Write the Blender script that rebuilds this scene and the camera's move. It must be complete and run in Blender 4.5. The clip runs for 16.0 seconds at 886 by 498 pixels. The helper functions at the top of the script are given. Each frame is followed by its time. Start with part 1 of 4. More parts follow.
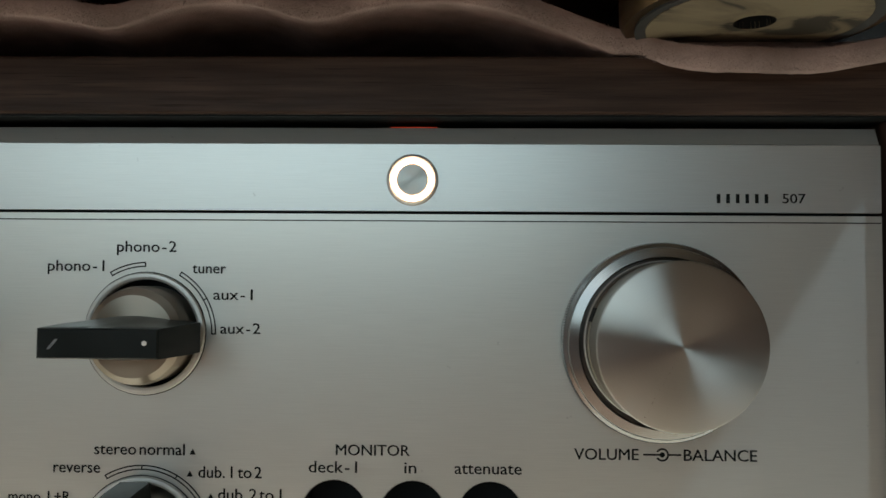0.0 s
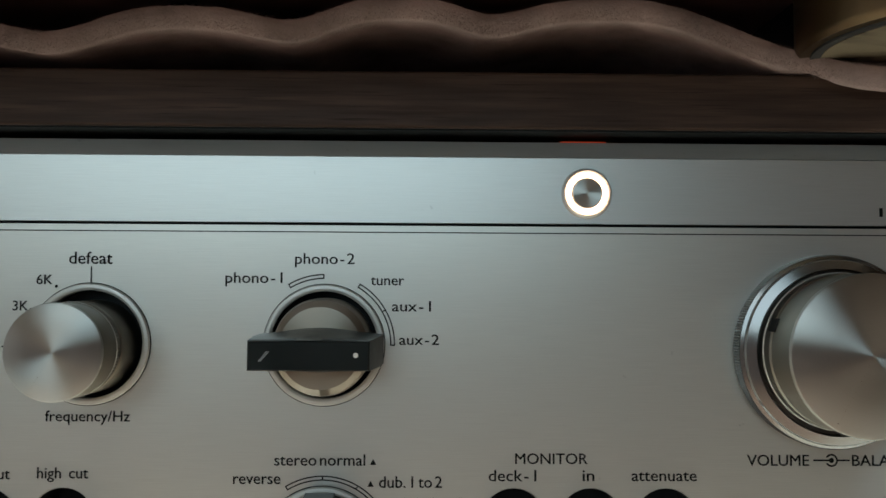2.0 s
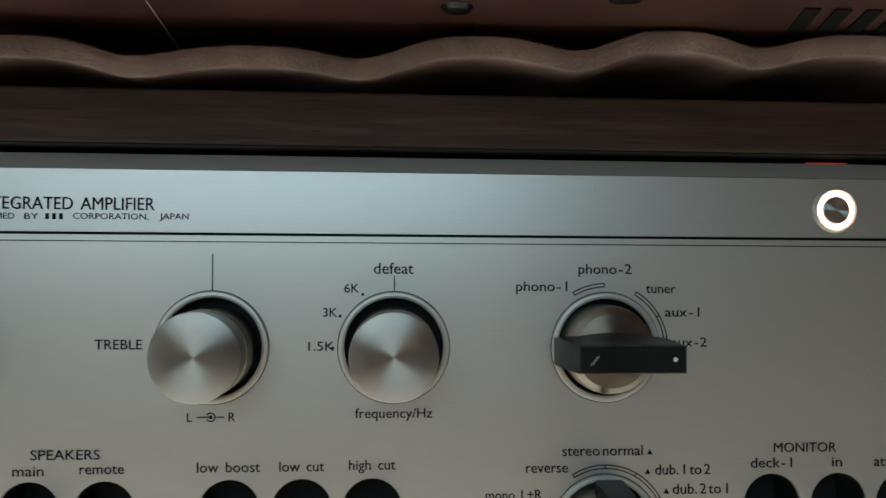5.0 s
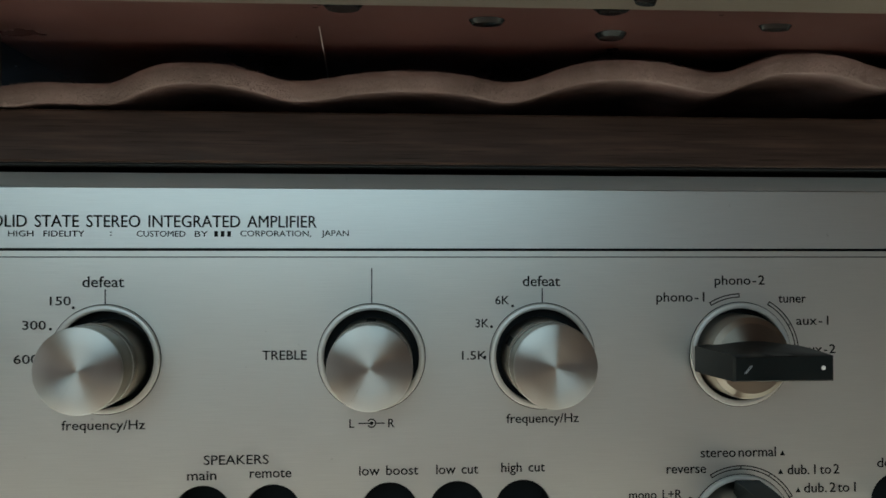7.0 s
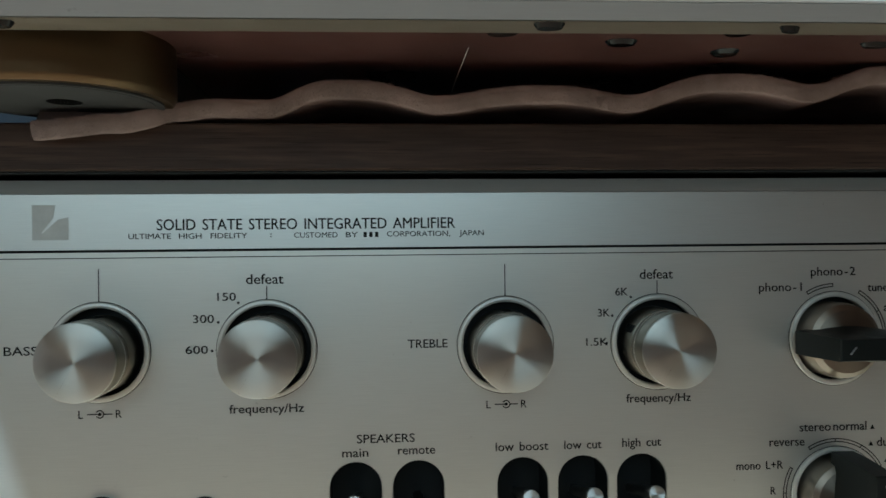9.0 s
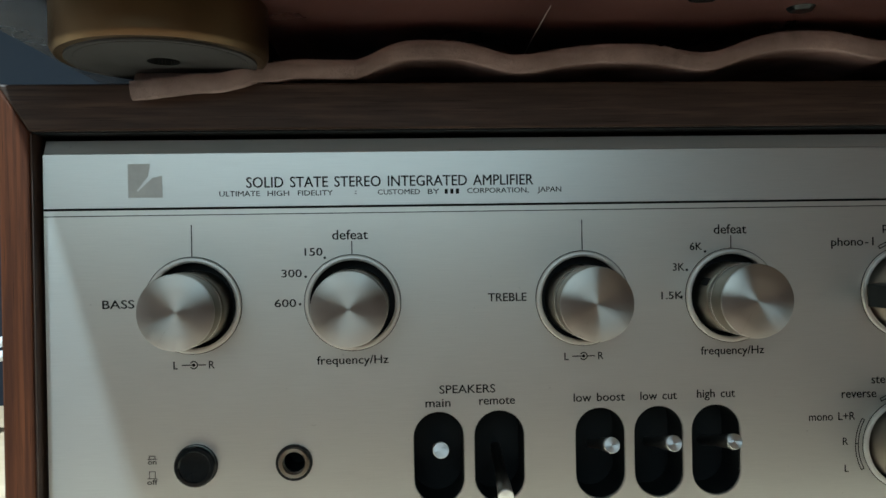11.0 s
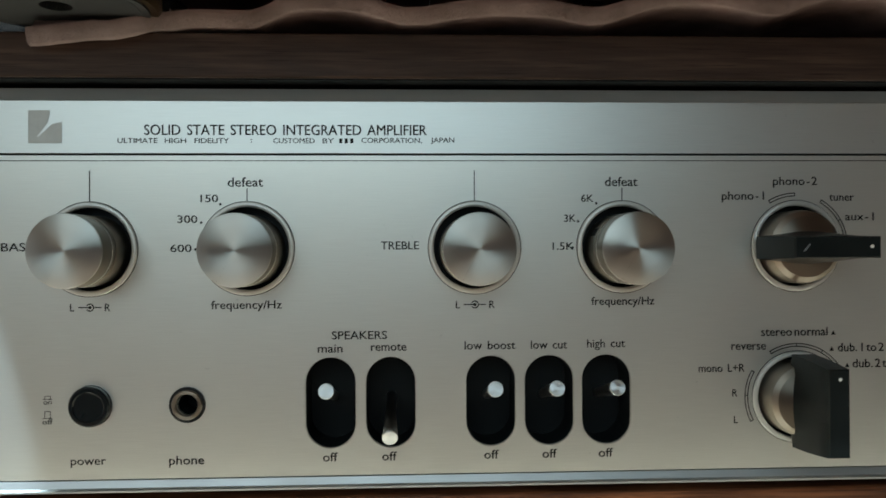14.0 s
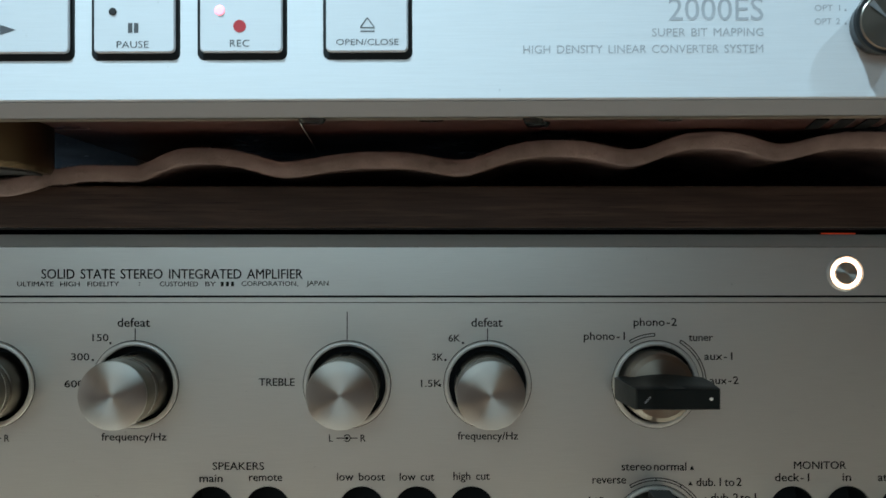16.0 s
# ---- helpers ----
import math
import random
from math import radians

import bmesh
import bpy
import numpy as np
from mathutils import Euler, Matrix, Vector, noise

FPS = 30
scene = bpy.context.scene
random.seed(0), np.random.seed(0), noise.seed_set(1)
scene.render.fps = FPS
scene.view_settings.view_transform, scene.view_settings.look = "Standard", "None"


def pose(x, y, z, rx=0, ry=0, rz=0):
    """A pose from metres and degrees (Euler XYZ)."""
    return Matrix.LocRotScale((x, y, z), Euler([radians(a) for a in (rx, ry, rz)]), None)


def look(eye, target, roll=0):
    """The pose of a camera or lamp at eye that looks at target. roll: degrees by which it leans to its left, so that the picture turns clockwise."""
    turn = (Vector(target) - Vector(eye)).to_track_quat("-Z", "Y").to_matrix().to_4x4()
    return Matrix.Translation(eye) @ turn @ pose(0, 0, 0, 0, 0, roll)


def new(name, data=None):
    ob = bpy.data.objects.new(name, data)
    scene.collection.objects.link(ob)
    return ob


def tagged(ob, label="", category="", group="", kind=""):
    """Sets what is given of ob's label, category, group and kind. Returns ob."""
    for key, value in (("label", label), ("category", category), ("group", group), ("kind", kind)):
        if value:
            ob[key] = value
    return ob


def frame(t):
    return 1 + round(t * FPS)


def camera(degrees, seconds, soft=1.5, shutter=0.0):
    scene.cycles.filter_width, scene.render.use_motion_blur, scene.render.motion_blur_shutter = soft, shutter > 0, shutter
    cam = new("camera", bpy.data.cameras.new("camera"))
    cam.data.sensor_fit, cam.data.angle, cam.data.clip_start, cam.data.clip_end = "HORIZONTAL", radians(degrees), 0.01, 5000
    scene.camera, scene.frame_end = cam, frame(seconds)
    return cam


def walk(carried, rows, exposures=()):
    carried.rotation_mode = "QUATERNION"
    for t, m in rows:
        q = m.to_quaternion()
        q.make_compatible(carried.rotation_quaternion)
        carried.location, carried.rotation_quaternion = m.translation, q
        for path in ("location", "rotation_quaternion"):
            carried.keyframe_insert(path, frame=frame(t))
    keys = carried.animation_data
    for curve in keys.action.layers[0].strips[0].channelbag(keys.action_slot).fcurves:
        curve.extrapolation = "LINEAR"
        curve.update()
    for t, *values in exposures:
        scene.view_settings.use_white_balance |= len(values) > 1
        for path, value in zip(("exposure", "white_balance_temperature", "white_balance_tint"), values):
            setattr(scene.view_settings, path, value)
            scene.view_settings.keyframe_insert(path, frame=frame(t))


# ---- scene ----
cam = camera(60.0, 16.0, soft=1.5, shutter=0.25)
S = 0.0542
PATH = [
    (0, (2.322, -3.52, 2.486), (2.277, -1.522, 2.575), 0.4),
    (0.5, (2.145, -3.509, 2.473), (2.11, -1.512, 2.565), 0.3),
    (1, (1.902, -3.528, 2.496), (1.88, -1.53, 2.585), 0.3),
    (1.5, (1.625, -3.563, 2.484), (1.624, -1.566, 2.582), 0.3),
    (2, (1.363, -3.593, 2.506), (1.396, -1.596, 2.611), 0.3),
    (2.5, (1.114, -3.617, 2.529), (1.192, -1.621, 2.627), 0.3),
    (3, (0.859, -3.675, 2.528), (0.958, -1.68, 2.616), 0.2),
    (3.5, (0.62, -3.733, 2.569), (0.746, -1.738, 2.632), 0.2),
    (4, (0.382, -3.717, 2.529), (0.521, -1.723, 2.6), 0.2),
    (4.5, (0.122, -3.775, 2.603), (0.262, -1.781, 2.668), 0.3),
    (4.7, (-0.024, -3.827, 2.622), (0.109, -1.832, 2.681), 0.4),
    (6.8, (-0.903, -4.023, 2.827), (-0.789, -2.026, 2.814), 0.1),
    (7, (-1.001, -4.048, 2.767), (-0.872, -2.052, 2.79), -0.0),
    (7.5, (-1.209, -4.162, 2.813), (-1.098, -2.165, 2.819), -0.2),
    (8, (-1.421, -4.27, 2.813), (-1.297, -2.274, 2.813), -0.2),
    (8.5, (-1.586, -4.325, 2.848), (-1.429, -2.331, 2.837), -0.4),
    (9, (-1.8, -4.417, 2.788), (-1.652, -2.423, 2.795), -0.6),
    (9.2, (-1.889, -4.428, 2.785), (-1.744, -2.434, 2.786), -0.7),
    (11.3, (-2.2, -4.54, 2.502), (-2.099, -2.543, 2.489), -0.9),
    (11.5, (-2.22, -4.556, 2.438), (-2.114, -2.559, 2.429), -0.8),
    (12, (-2.235, -4.606, 2.222), (-2.134, -2.608, 2.217), -0.7),
    (12.5, (-2.208, -4.594, 2.079), (-2.113, -2.597, 2.08), -0.6),
    (13, (-2.041, -4.527, 1.948), (-1.967, -2.529, 1.947), -0.5),
    (13.5, (-1.839, -4.558, 1.996), (-1.766, -2.559, 1.998), -0.3),
    (14, (-1.508, -4.637, 2.214), (-1.421, -2.639, 2.224), -0.3),
    (14.5, (-1.236, -4.713, 2.344), (-1.199, -2.714, 2.387), -0.2),
    (15, (-0.951, -4.766, 2.714), (-0.939, -2.766, 2.713), -0.3),
    (15.5, (-0.723, -4.828, 2.896), (-0.714, -2.828, 2.897), -0.1),
    (16, (-0.507, -4.949, 3.067), (-0.503, -2.949, 3.087), 0.0),
]
EXPOSURE = [(0.0, 0.04, 6700, 10), (2.5, 0.05, 6450, 9), (4.5, 0.04, 6350, 8), (6.8, 0.14, 6200, 6), (7.2, 0.12, 6200, 5), (8.0, -0.11, 6150, 5), (9.0, -0.09, 6200, 5), (11.5, -0.16, 6550, 9), (12.5, -0.22, 6780, 11), (13.5, -0.20, 6700, 10), (14.0, 0.05, 6650, 9), (14.5, 0.06, 6600, 9), (15.0, 0.04, 6450, 9), (15.5, -0.12, 6350, 7), (16.0, -0.20, 6300, 7)]
walk(cam, [(t, look(Vector(eye) * S, Vector(target) * S, roll)) for t, eye, target, roll in PATH], EXPOSURE)

# ---- light ----
world = bpy.data.worlds.new("room_sky")
scene.world = world
world.use_nodes = True
wn = world.node_tree
sky = wn.nodes.new("ShaderNodeTexSky")
sky.sky_type, sky.sun_disc = "NISHITA", False
sky.sun_elevation, sky.sun_rotation = radians(40), radians(200)
wn.links.new(sky.outputs[0], wn.nodes["Background"].inputs[0])
wn.nodes["Background"].inputs[1].default_value = 0.08


def area_lamp(name, eye, target, sx, sy, watts, colour, spread=math.pi):
    data = bpy.data.lights.new(name, "AREA")
    data.shape, data.size, data.size_y = "RECTANGLE", sx, sy
    data.energy, data.color, data.spread = watts, colour, spread
    ob = new(name, data)
    ob.matrix_basis = look(eye, target)
    return ob


# Unseen window, added behind the camera as soft light for the panel.
WIN_X, WIN_Z, WIN_W, WIN_H, WIN_Y = -0.52, 1.00, 2.0, 1.25, -2.2
area_lamp("assumed_window_fill", (WIN_X, WIN_Y - 0.03, WIN_Z), (WIN_X, 0, WIN_Z), WIN_W, WIN_H, 8.1, (0.665, 0.955, 0.97))
SPOT_L, SPOT_R = (-0.66, -0.58, 1.742), (1.21, -0.66, 1.742)
area_lamp("ceiling_light_bulb", (SPOT_L[0], SPOT_L[1], SPOT_L[2] - 0.012), (SPOT_L[0], SPOT_L[1], 0), 0.07, 0.07, 50, (0.66, 0.88, 1.0), radians(95))
area_lamp("ceiling_light_bulb", (SPOT_R[0], SPOT_R[1], SPOT_R[2] - 0.012), (SPOT_R[0], SPOT_R[1], 0), 0.07, 0.07, 29, (0.62, 0.86, 1.0), radians(95))


# ---- materials ----
class Mat:
    """A node material with a Principled shader, and short ways to add nodes."""

    def __init__(self, name, colour=(0.5, 0.5, 0.5), rough=0.5, metal=0.0):
        self.m = bpy.data.materials.new(name)
        self.m.use_nodes = True
        self.t = self.m.node_tree
        self.b = self.t.nodes["Principled BSDF"]
        self.set("Base Color", (*colour, 1)).set("Roughness", rough).set("Metallic", metal)

    def set(self, socket, value):
        self.b.inputs[socket].default_value = value
        return self

    def node(self, kind, **inputs):
        n = self.t.nodes.new(kind)
        for k, v in inputs.items():
            n.inputs[k.replace("_", " ")].default_value = v
        return n

    def link(self, a, b):
        self.t.links.new(a, b)

    def coords(self, scale, rotation=(0, 0, 0)):
        tc = self.t.nodes.new("ShaderNodeTexCoord")
        mp = self.t.nodes.new("ShaderNodeMapping")
        mp.inputs["Scale"].default_value = scale
        mp.inputs["Rotation"].default_value = [radians(a) for a in rotation]
        self.link(tc.outputs["Object"], mp.inputs["Vector"])
        return mp.outputs["Vector"]

    def noise(self, vec, scale, detail=4.0, rough=0.55, distortion=0.0):
        n = self.node("ShaderNodeTexNoise", Scale=scale, Detail=detail, Roughness=rough, Distortion=distortion)
        self.link(vec, n.inputs["Vector"])
        return n.outputs["Fac"]

    def ramp(self, fac, stops):
        r = self.t.nodes.new("ShaderNodeValToRGB")
        e = r.color_ramp.elements
        while len(e) < len(stops):
            e.new(0.5)
        for el, (p, c) in zip(e, stops):
            el.position, el.color = p, (*c, 1) if len(c) == 3 else c
        self.link(fac, r.inputs[0])
        return r.outputs[0]

    def span(self, fac, lo, hi, a=0.3, b=0.7):
        r = self.node("ShaderNodeMapRange", From_Min=a, From_Max=b, To_Min=lo, To_Max=hi)
        self.link(fac, r.inputs[0])
        return r.outputs[0]

    def mix(self, fac, a, b, mode="MIX"):
        n = self.t.nodes.new("ShaderNodeMix")
        n.data_type, n.blend_type = "RGBA", mode
        for s, v in ((n.inputs[0], fac), (n.inputs[6], a), (n.inputs[7], b)):
            if hasattr(v, "links"):
                self.link(v, s)
            else:
                s.default_value = v if isinstance(v, float) else (*v, 1)
        return n.outputs[2]

    def bump(self, height, strength, distance):
        n = self.node("ShaderNodeBump", Strength=strength, Distance=distance)
        self.link(height, n.inputs["Height"])
        self.link(n.outputs[0], self.b.inputs["Normal"])
        return self

    def to(self, out, socket):
        self.link(out, self.b.inputs[socket])
        return self


def brushed(name, colour, rough, spread=0.04, across=5200.0, along=90.0, metal=1.0):
    """Aluminium brushed along x."""
    m = Mat(name, colour, rough, metal)
    v = m.coords((along, across, across))
    grain = m.noise(v, 1.0, 3.0, 0.6)
    cloud = m.noise(m.coords((9, 9, 9)), 1.0, 3.0)
    spot = m.noise(m.coords((260, 260, 260)), 1.0, 2.0)
    lo, hi = [c * 0.92 for c in colour], [min(1, c * 1.05) for c in colour]
    speck = m.noise(m.coords((330, 330, 330)), 1.0, 2.0)
    clean = m.mix(m.span(cloud, 0.2, 0.6), m.mix(m.span(grain, 0.0, 1.0), lo, hi), colour)
    m.to(m.mix(m.span(speck, 0.0, 0.35, 0.735, 0.80), clean, [c * 0.35 for c in colour]), "Base Color")
    add = m.t.nodes.new("ShaderNodeMath")
    add.operation = "ADD"
    m.link(m.span(grain, rough - spread, rough + spread), add.inputs[0])
    m.link(m.span(spot, -0.008, 0.012), add.inputs[1])
    m.to(add.outputs[0], "Roughness")
    m.bump(grain, 0.10, 0.00002)
    return m.m


def spun(name, colour, rough, aniso, streak=0.0, metal=1.0):
    """Metal turned on a lathe about y: fine rings and a radial shine."""
    m = Mat(name, colour, rough, metal)
    tan = m.t.nodes.new("ShaderNodeTangent")
    tan.direction_type, tan.axis = "RADIAL", "Y"
    m.link(tan.outputs[0], m.b.inputs["Tangent"])
    m.set("Anisotropic", aniso).set("Anisotropic Rotation", 0.25)
    tc = m.t.nodes.new("ShaderNodeTexCoord")
    sep = m.t.nodes.new("ShaderNodeSeparateXYZ")
    m.link(tc.outputs["Object"], sep.inputs[0])
    flat = m.t.nodes.new("ShaderNodeCombineXYZ")
    m.link(sep.outputs[0], flat.inputs[0])
    m.link(sep.outputs[2], flat.inputs[2])
    ln = m.t.nodes.new("ShaderNodeVectorMath")
    ln.operation = "LENGTH"
    m.link(flat.outputs[0], ln.inputs[0])
    n = m.node("ShaderNodeTexNoise", Scale=5200.0, Detail=2.0)
    n.noise_dimensions = "1D"
    m.link(ln.outputs["Value"], n.inputs["W"])
    rim = m.t.nodes.new("ShaderNodeVectorMath")
    rim.operation = "NORMALIZE"
    m.link(flat.outputs[0], rim.inputs[0])
    ray = m.node("ShaderNodeTexNoise", Scale=streak, Detail=3.0, Roughness=0.65)
    m.link(rim.outputs[0], ray.inputs["Vector"])
    add = m.t.nodes.new("ShaderNodeMath")
    add.operation = "ADD"
    m.link(m.span(n.outputs["Fac"], max(0.05, rough - 0.025), rough + 0.03), add.inputs[0])
    swing = 0.035 if streak else 0.0
    m.link(m.span(ray.outputs["Fac"], -swing, swing * 0.8), add.inputs[1])
    m.to(add.outputs[0], "Roughness")
    m.to(m.mix(m.span(n.outputs["Fac"], 0.0, 1.0), [c * 0.95 for c in colour], colour), "Base Color")
    return m.m


def walnut(name, scale, dark, light):
    """Lacquered walnut with long grain along the smallest of the scales."""
    m = Mat(name, light, 0.36)
    v = m.coords(scale)
    broad = m.noise(v, 1.0, 5.0, 0.6, 0.7)
    fine = m.noise(m.coords([s * 7 for s in scale]), 1.0, 4.0, 0.65)
    pores = m.noise(m.coords([s * (9 if s < 20 else 22) for s in scale]), 1.0, 2.0)
    wave = m.node("ShaderNodeTexWave", Scale=1.3, Distortion=9.0, Detail=4.0, Detail_Scale=1.2)
    m.link(v, wave.inputs["Vector"])
    mid = [0.5 * (a + b) for a, b in zip(dark, light)]
    c = m.ramp(broad, [(0.28, dark), (0.5, mid), (0.72, light)])
    c = m.mix(m.span(wave.outputs["Fac"], 0.0, 0.45, 0.2, 0.9), c, dark)
    c = m.mix(m.span(fine, 0.0, 0.55, 0.42, 0.68), c, [a * 0.7 for a in dark])
    c = m.mix(m.span(pores, 0.0, 0.7, 0.62, 0.70), c, [a * 0.35 for a in dark])
    m.to(c, "Base Color").to(m.span(fine, 0.38, 0.55), "Roughness")
    m.set("Specular IOR Level", 0.2)
    m.bump(fine, 0.18, 0.0002)
    return m.m


def dull(name, colour, rough, grain=900.0, depth=0.00008, swing=0.18, metal=0.0):
    """Plastic, paint or cloth with a faint uneven tone."""
    m = Mat(name, colour, rough, metal)
    g = m.noise(m.coords((grain,) * 3), 1.0, 4.0)
    c = m.noise(m.coords((grain / 30,) * 3), 1.0, 4.0)
    lo, hi = [x * (1 - swing) for x in colour], [min(1, x * (1 + swing)) for x in colour]
    m.to(m.mix(m.span(g, 0.0, 0.5), m.mix(m.span(c, 0.0, 1.0), lo, hi), colour), "Base Color")
    m.to(m.span(c, max(0.03, rough - 0.07), min(1, rough + 0.07)), "Roughness")
    m.bump(g, 0.3, depth)
    return m.m


PANEL = brushed("brushed_panel_aluminium", (0.74, 0.75, 0.72), 0.35, metal=0.86)
STRIP = brushed("brushed_strip_aluminium", (0.71, 0.735, 0.73), 0.34, metal=0.86)
TRIM = dull("bright_trim_aluminium", (0.50, 0.52, 0.535), 0.42, 700, 0.00001, 0.05, 1.0)
BEVEL = brushed("satin_edge_aluminium", (0.60, 0.61, 0.59), 0.42, metal=0.72)
RING = spun("turned_ring_aluminium", (0.66, 0.66, 0.64), 0.44, 0.2, metal=0.6)
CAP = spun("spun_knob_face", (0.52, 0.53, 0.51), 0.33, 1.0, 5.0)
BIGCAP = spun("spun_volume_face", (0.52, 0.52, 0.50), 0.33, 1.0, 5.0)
# The selector discs' brown is a warm reflection put into the base colour.
DISC = spun("turned_warm_toned_disc", (0.33, 0.29, 0.245), 0.33, 0.9)
# Knob sides carry some of their shade in this darker colour.
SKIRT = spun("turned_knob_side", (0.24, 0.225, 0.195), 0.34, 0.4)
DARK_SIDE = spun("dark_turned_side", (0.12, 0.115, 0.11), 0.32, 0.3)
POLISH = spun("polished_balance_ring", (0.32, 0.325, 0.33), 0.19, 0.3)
LINING = dull("dark_inner_strip", (0.045, 0.024, 0.017), 0.6, 900)
# Shaft is darker than the tip: the slot's shade is put into its colour.
SHAFT = Mat("shaded_steel_shaft", (0.28, 0.28, 0.275), 0.30, 1.0).m
TIP = spun("spun_switch_tip", (0.68, 0.705, 0.72), 0.36, 1.0, 3.5)
INK = dull("printed_dark_ink", (0.007, 0.009, 0.009), 0.7, 3000)
LOGO = dull("grey_printed_mark", (0.50, 0.52, 0.51), 0.45, 3000, metal=0.4)
KEYINK = dull("dark_grey_key_ink", (0.07, 0.08, 0.09), 0.5, 3000)
GREYINK = dull("grey_printed_ink", (0.33, 0.36, 0.39), 0.5, 3000)
BLACK = dull("black_plastic", (0.012, 0.014, 0.015), 0.34, 1500)
JET = dull("glossy_blue_black_plastic", (0.005, 0.008, 0.010), 0.18, 1500, 0.00003)
LEVER = dull("black_satin_lever_plastic", (0.007, 0.0105, 0.011), 0.36, 2600, 0.00004)
PIT = dull("matt_black_recess", (0.011, 0.0135, 0.015), 0.6, 1500)
WHITE = dull("white_paint_mark", (0.80, 0.80, 0.78), 0.5, 3000)
# Top board's walnut is darker and greyer: the deck's shade is in its colour.
WOOD_X_SHADED = walnut("walnut_lengthwise", (5.0, 120, 120), (0.035, 0.024, 0.020), (0.102, 0.067, 0.053))
WOOD_RED = walnut("red_walnut_lengthwise", (5.0, 110, 110), (0.045, 0.015, 0.008), (0.30, 0.105, 0.042))
WOOD_Z = walnut("walnut_upright", (110, 110, 5.0), (0.044, 0.014, 0.007), (0.140, 0.045, 0.019))
FELT = dull("brown_wool_felt", (0.325, 0.260, 0.252), 0.95, 1900, 0.0016, 0.42)
BRASS = brushed("gold_anodised_foot", (0.155, 0.112, 0.066), 0.42, 0.06, 900, 900)
SOLE = dull("dark_rubber_sole", (0.030, 0.034, 0.037), 0.62, 900)
# Cream with dark dips: a reflection on the sole, put into its colour.
PALE_SOLE = Mat("cream_reflection_sole", (0.50, 0.44, 0.32), 0.55)
pn = PALE_SOLE.noise(PALE_SOLE.coords((34, 62, 60)), 1.0, 5.0, 0.6, 0.8)
PALE_SOLE.to(PALE_SOLE.ramp(pn, [(0.42, (0.030, 0.028, 0.022)), (0.46, (0.13, 0.11, 0.075)), (0.56, (0.20, 0.175, 0.120))]), "Base Color")
PALE_SOLE.bump(pn, 0.3, 0.0006)
PALE_SOLE = PALE_SOLE.m
COPPER = Mat("copper_plated_steel", (0.20, 0.11, 0.10), 0.36, 0.4)
cn = COPPER.noise(COPPER.coords((30, 30, 30)), 1.0, 5.0)
COPPER.to(COPPER.ramp(cn, [(0.3, (0.100, 0.050, 0.047)), (0.7, (0.160, 0.079, 0.073))]), "Base Color")
COPPER.to(COPPER.span(cn, 0.24, 0.42), "Roughness")
COPPER = COPPER.m
DECK = brushed("silver_deck_front", (0.65, 0.70, 0.735), 0.46, 0.05, metal=0.30)
# Tan light thrown up by the amplifier panel is put into the lip's colour.
DECK_LIP = brushed("panel_lit_deck_lip", (0.285, 0.262, 0.218), 0.46, 0.05, metal=0.7)
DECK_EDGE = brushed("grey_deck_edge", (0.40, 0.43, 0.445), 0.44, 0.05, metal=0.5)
DECK_CASE = dull("dark_deck_casing", (0.030, 0.034, 0.042), 0.22, 900)
BUTTON = brushed("silver_button_face", (0.60, 0.645, 0.68), 0.42, 0.05, metal=0.35)
RED = dull("red_record_mark", (0.42, 0.02, 0.03), 0.5, 3000)
NAVY = dull("dark_blue_painted_wall", (0.007, 0.014, 0.025), 0.8, 120, 0.0004)
# Added walls out of view; their tones steer what the aluminium reflects.
PAINT = dull("brown_painted_wall", (0.28, 0.205, 0.172), 0.85, 160, 0.0004, 0.06)
PAINT_COOL = dull("cream_painted_wall", (0.51, 0.405, 0.355), 0.85, 160, 0.0004, 0.06)
PAINT_WARM = dull("ochre_painted_wall", (0.20, 0.125, 0.08), 0.85, 160, 0.0004, 0.06)
CEIL = dull("grey_painted_ceiling", (0.36, 0.37, 0.37), 0.9, 160, 0.0004, 0.05)
CABLE = dull("white_cable_sheath", (0.72, 0.73, 0.74), 0.4, 900)
BEECH = Mat("pale_beech", (0.60, 0.45, 0.31), 0.45)
bv = BEECH.coords((5, 70, 70))
bn = BEECH.noise(bv, 1.0, 5.0, 0.6, 0.4)
BEECH.to(BEECH.ramp(bn, [(0.3, (0.50, 0.35, 0.22)), (0.7, (0.66, 0.50, 0.35))]), "Base Color")
BEECH.to(BEECH.span(bn, 0.36, 0.5), "Roughness").bump(bn, 0.1, 0.0002)
BEECH = BEECH.m
OAK = walnut("oak_floor_boards", (4, 40, 40), (0.23, 0.118, 0.075), (0.47, 0.275, 0.175))


def glow(name, colour, strength):
    m = Mat(name, colour, 0.4)
    m.set("Emission Color", (*colour, 1)).set("Emission Strength", strength)
    return m.m


LAMP_RING = glow("lit_lamp_ring", (1.0, 0.60, 0.38), 8.0)
LEAK = glow("red_lamp_leak", (1.0, 0.10, 0.03), 0.17)
LED = glow("lit_red_led", (1.0, 0.22, 0.30), 3.0)

# ---- building helpers ----
AT = {}


def thing(name, at, label, category, group="", kind=""):
    ob = new(name)
    ob.empty_display_size = 0.02
    ob.matrix_basis = Matrix.Translation(at)
    AT[ob] = ob.matrix_basis.copy()
    return tagged(ob, label, category, group, kind)


def link_mesh(name, mesh, material, parent=None, label="", at=(0, 0, 0)):
    if material is not None:
        mesh.materials.clear()
        mesh.materials.append(material)
    ob = new(name, mesh)
    ob.matrix_basis = Matrix.Translation(at)
    AT[ob] = ob.matrix_basis.copy()
    if parent is not None:
        ob.parent = parent
        ob.matrix_parent_inverse = AT[parent].inverted()
    if label:
        tagged(ob, label)
    return ob


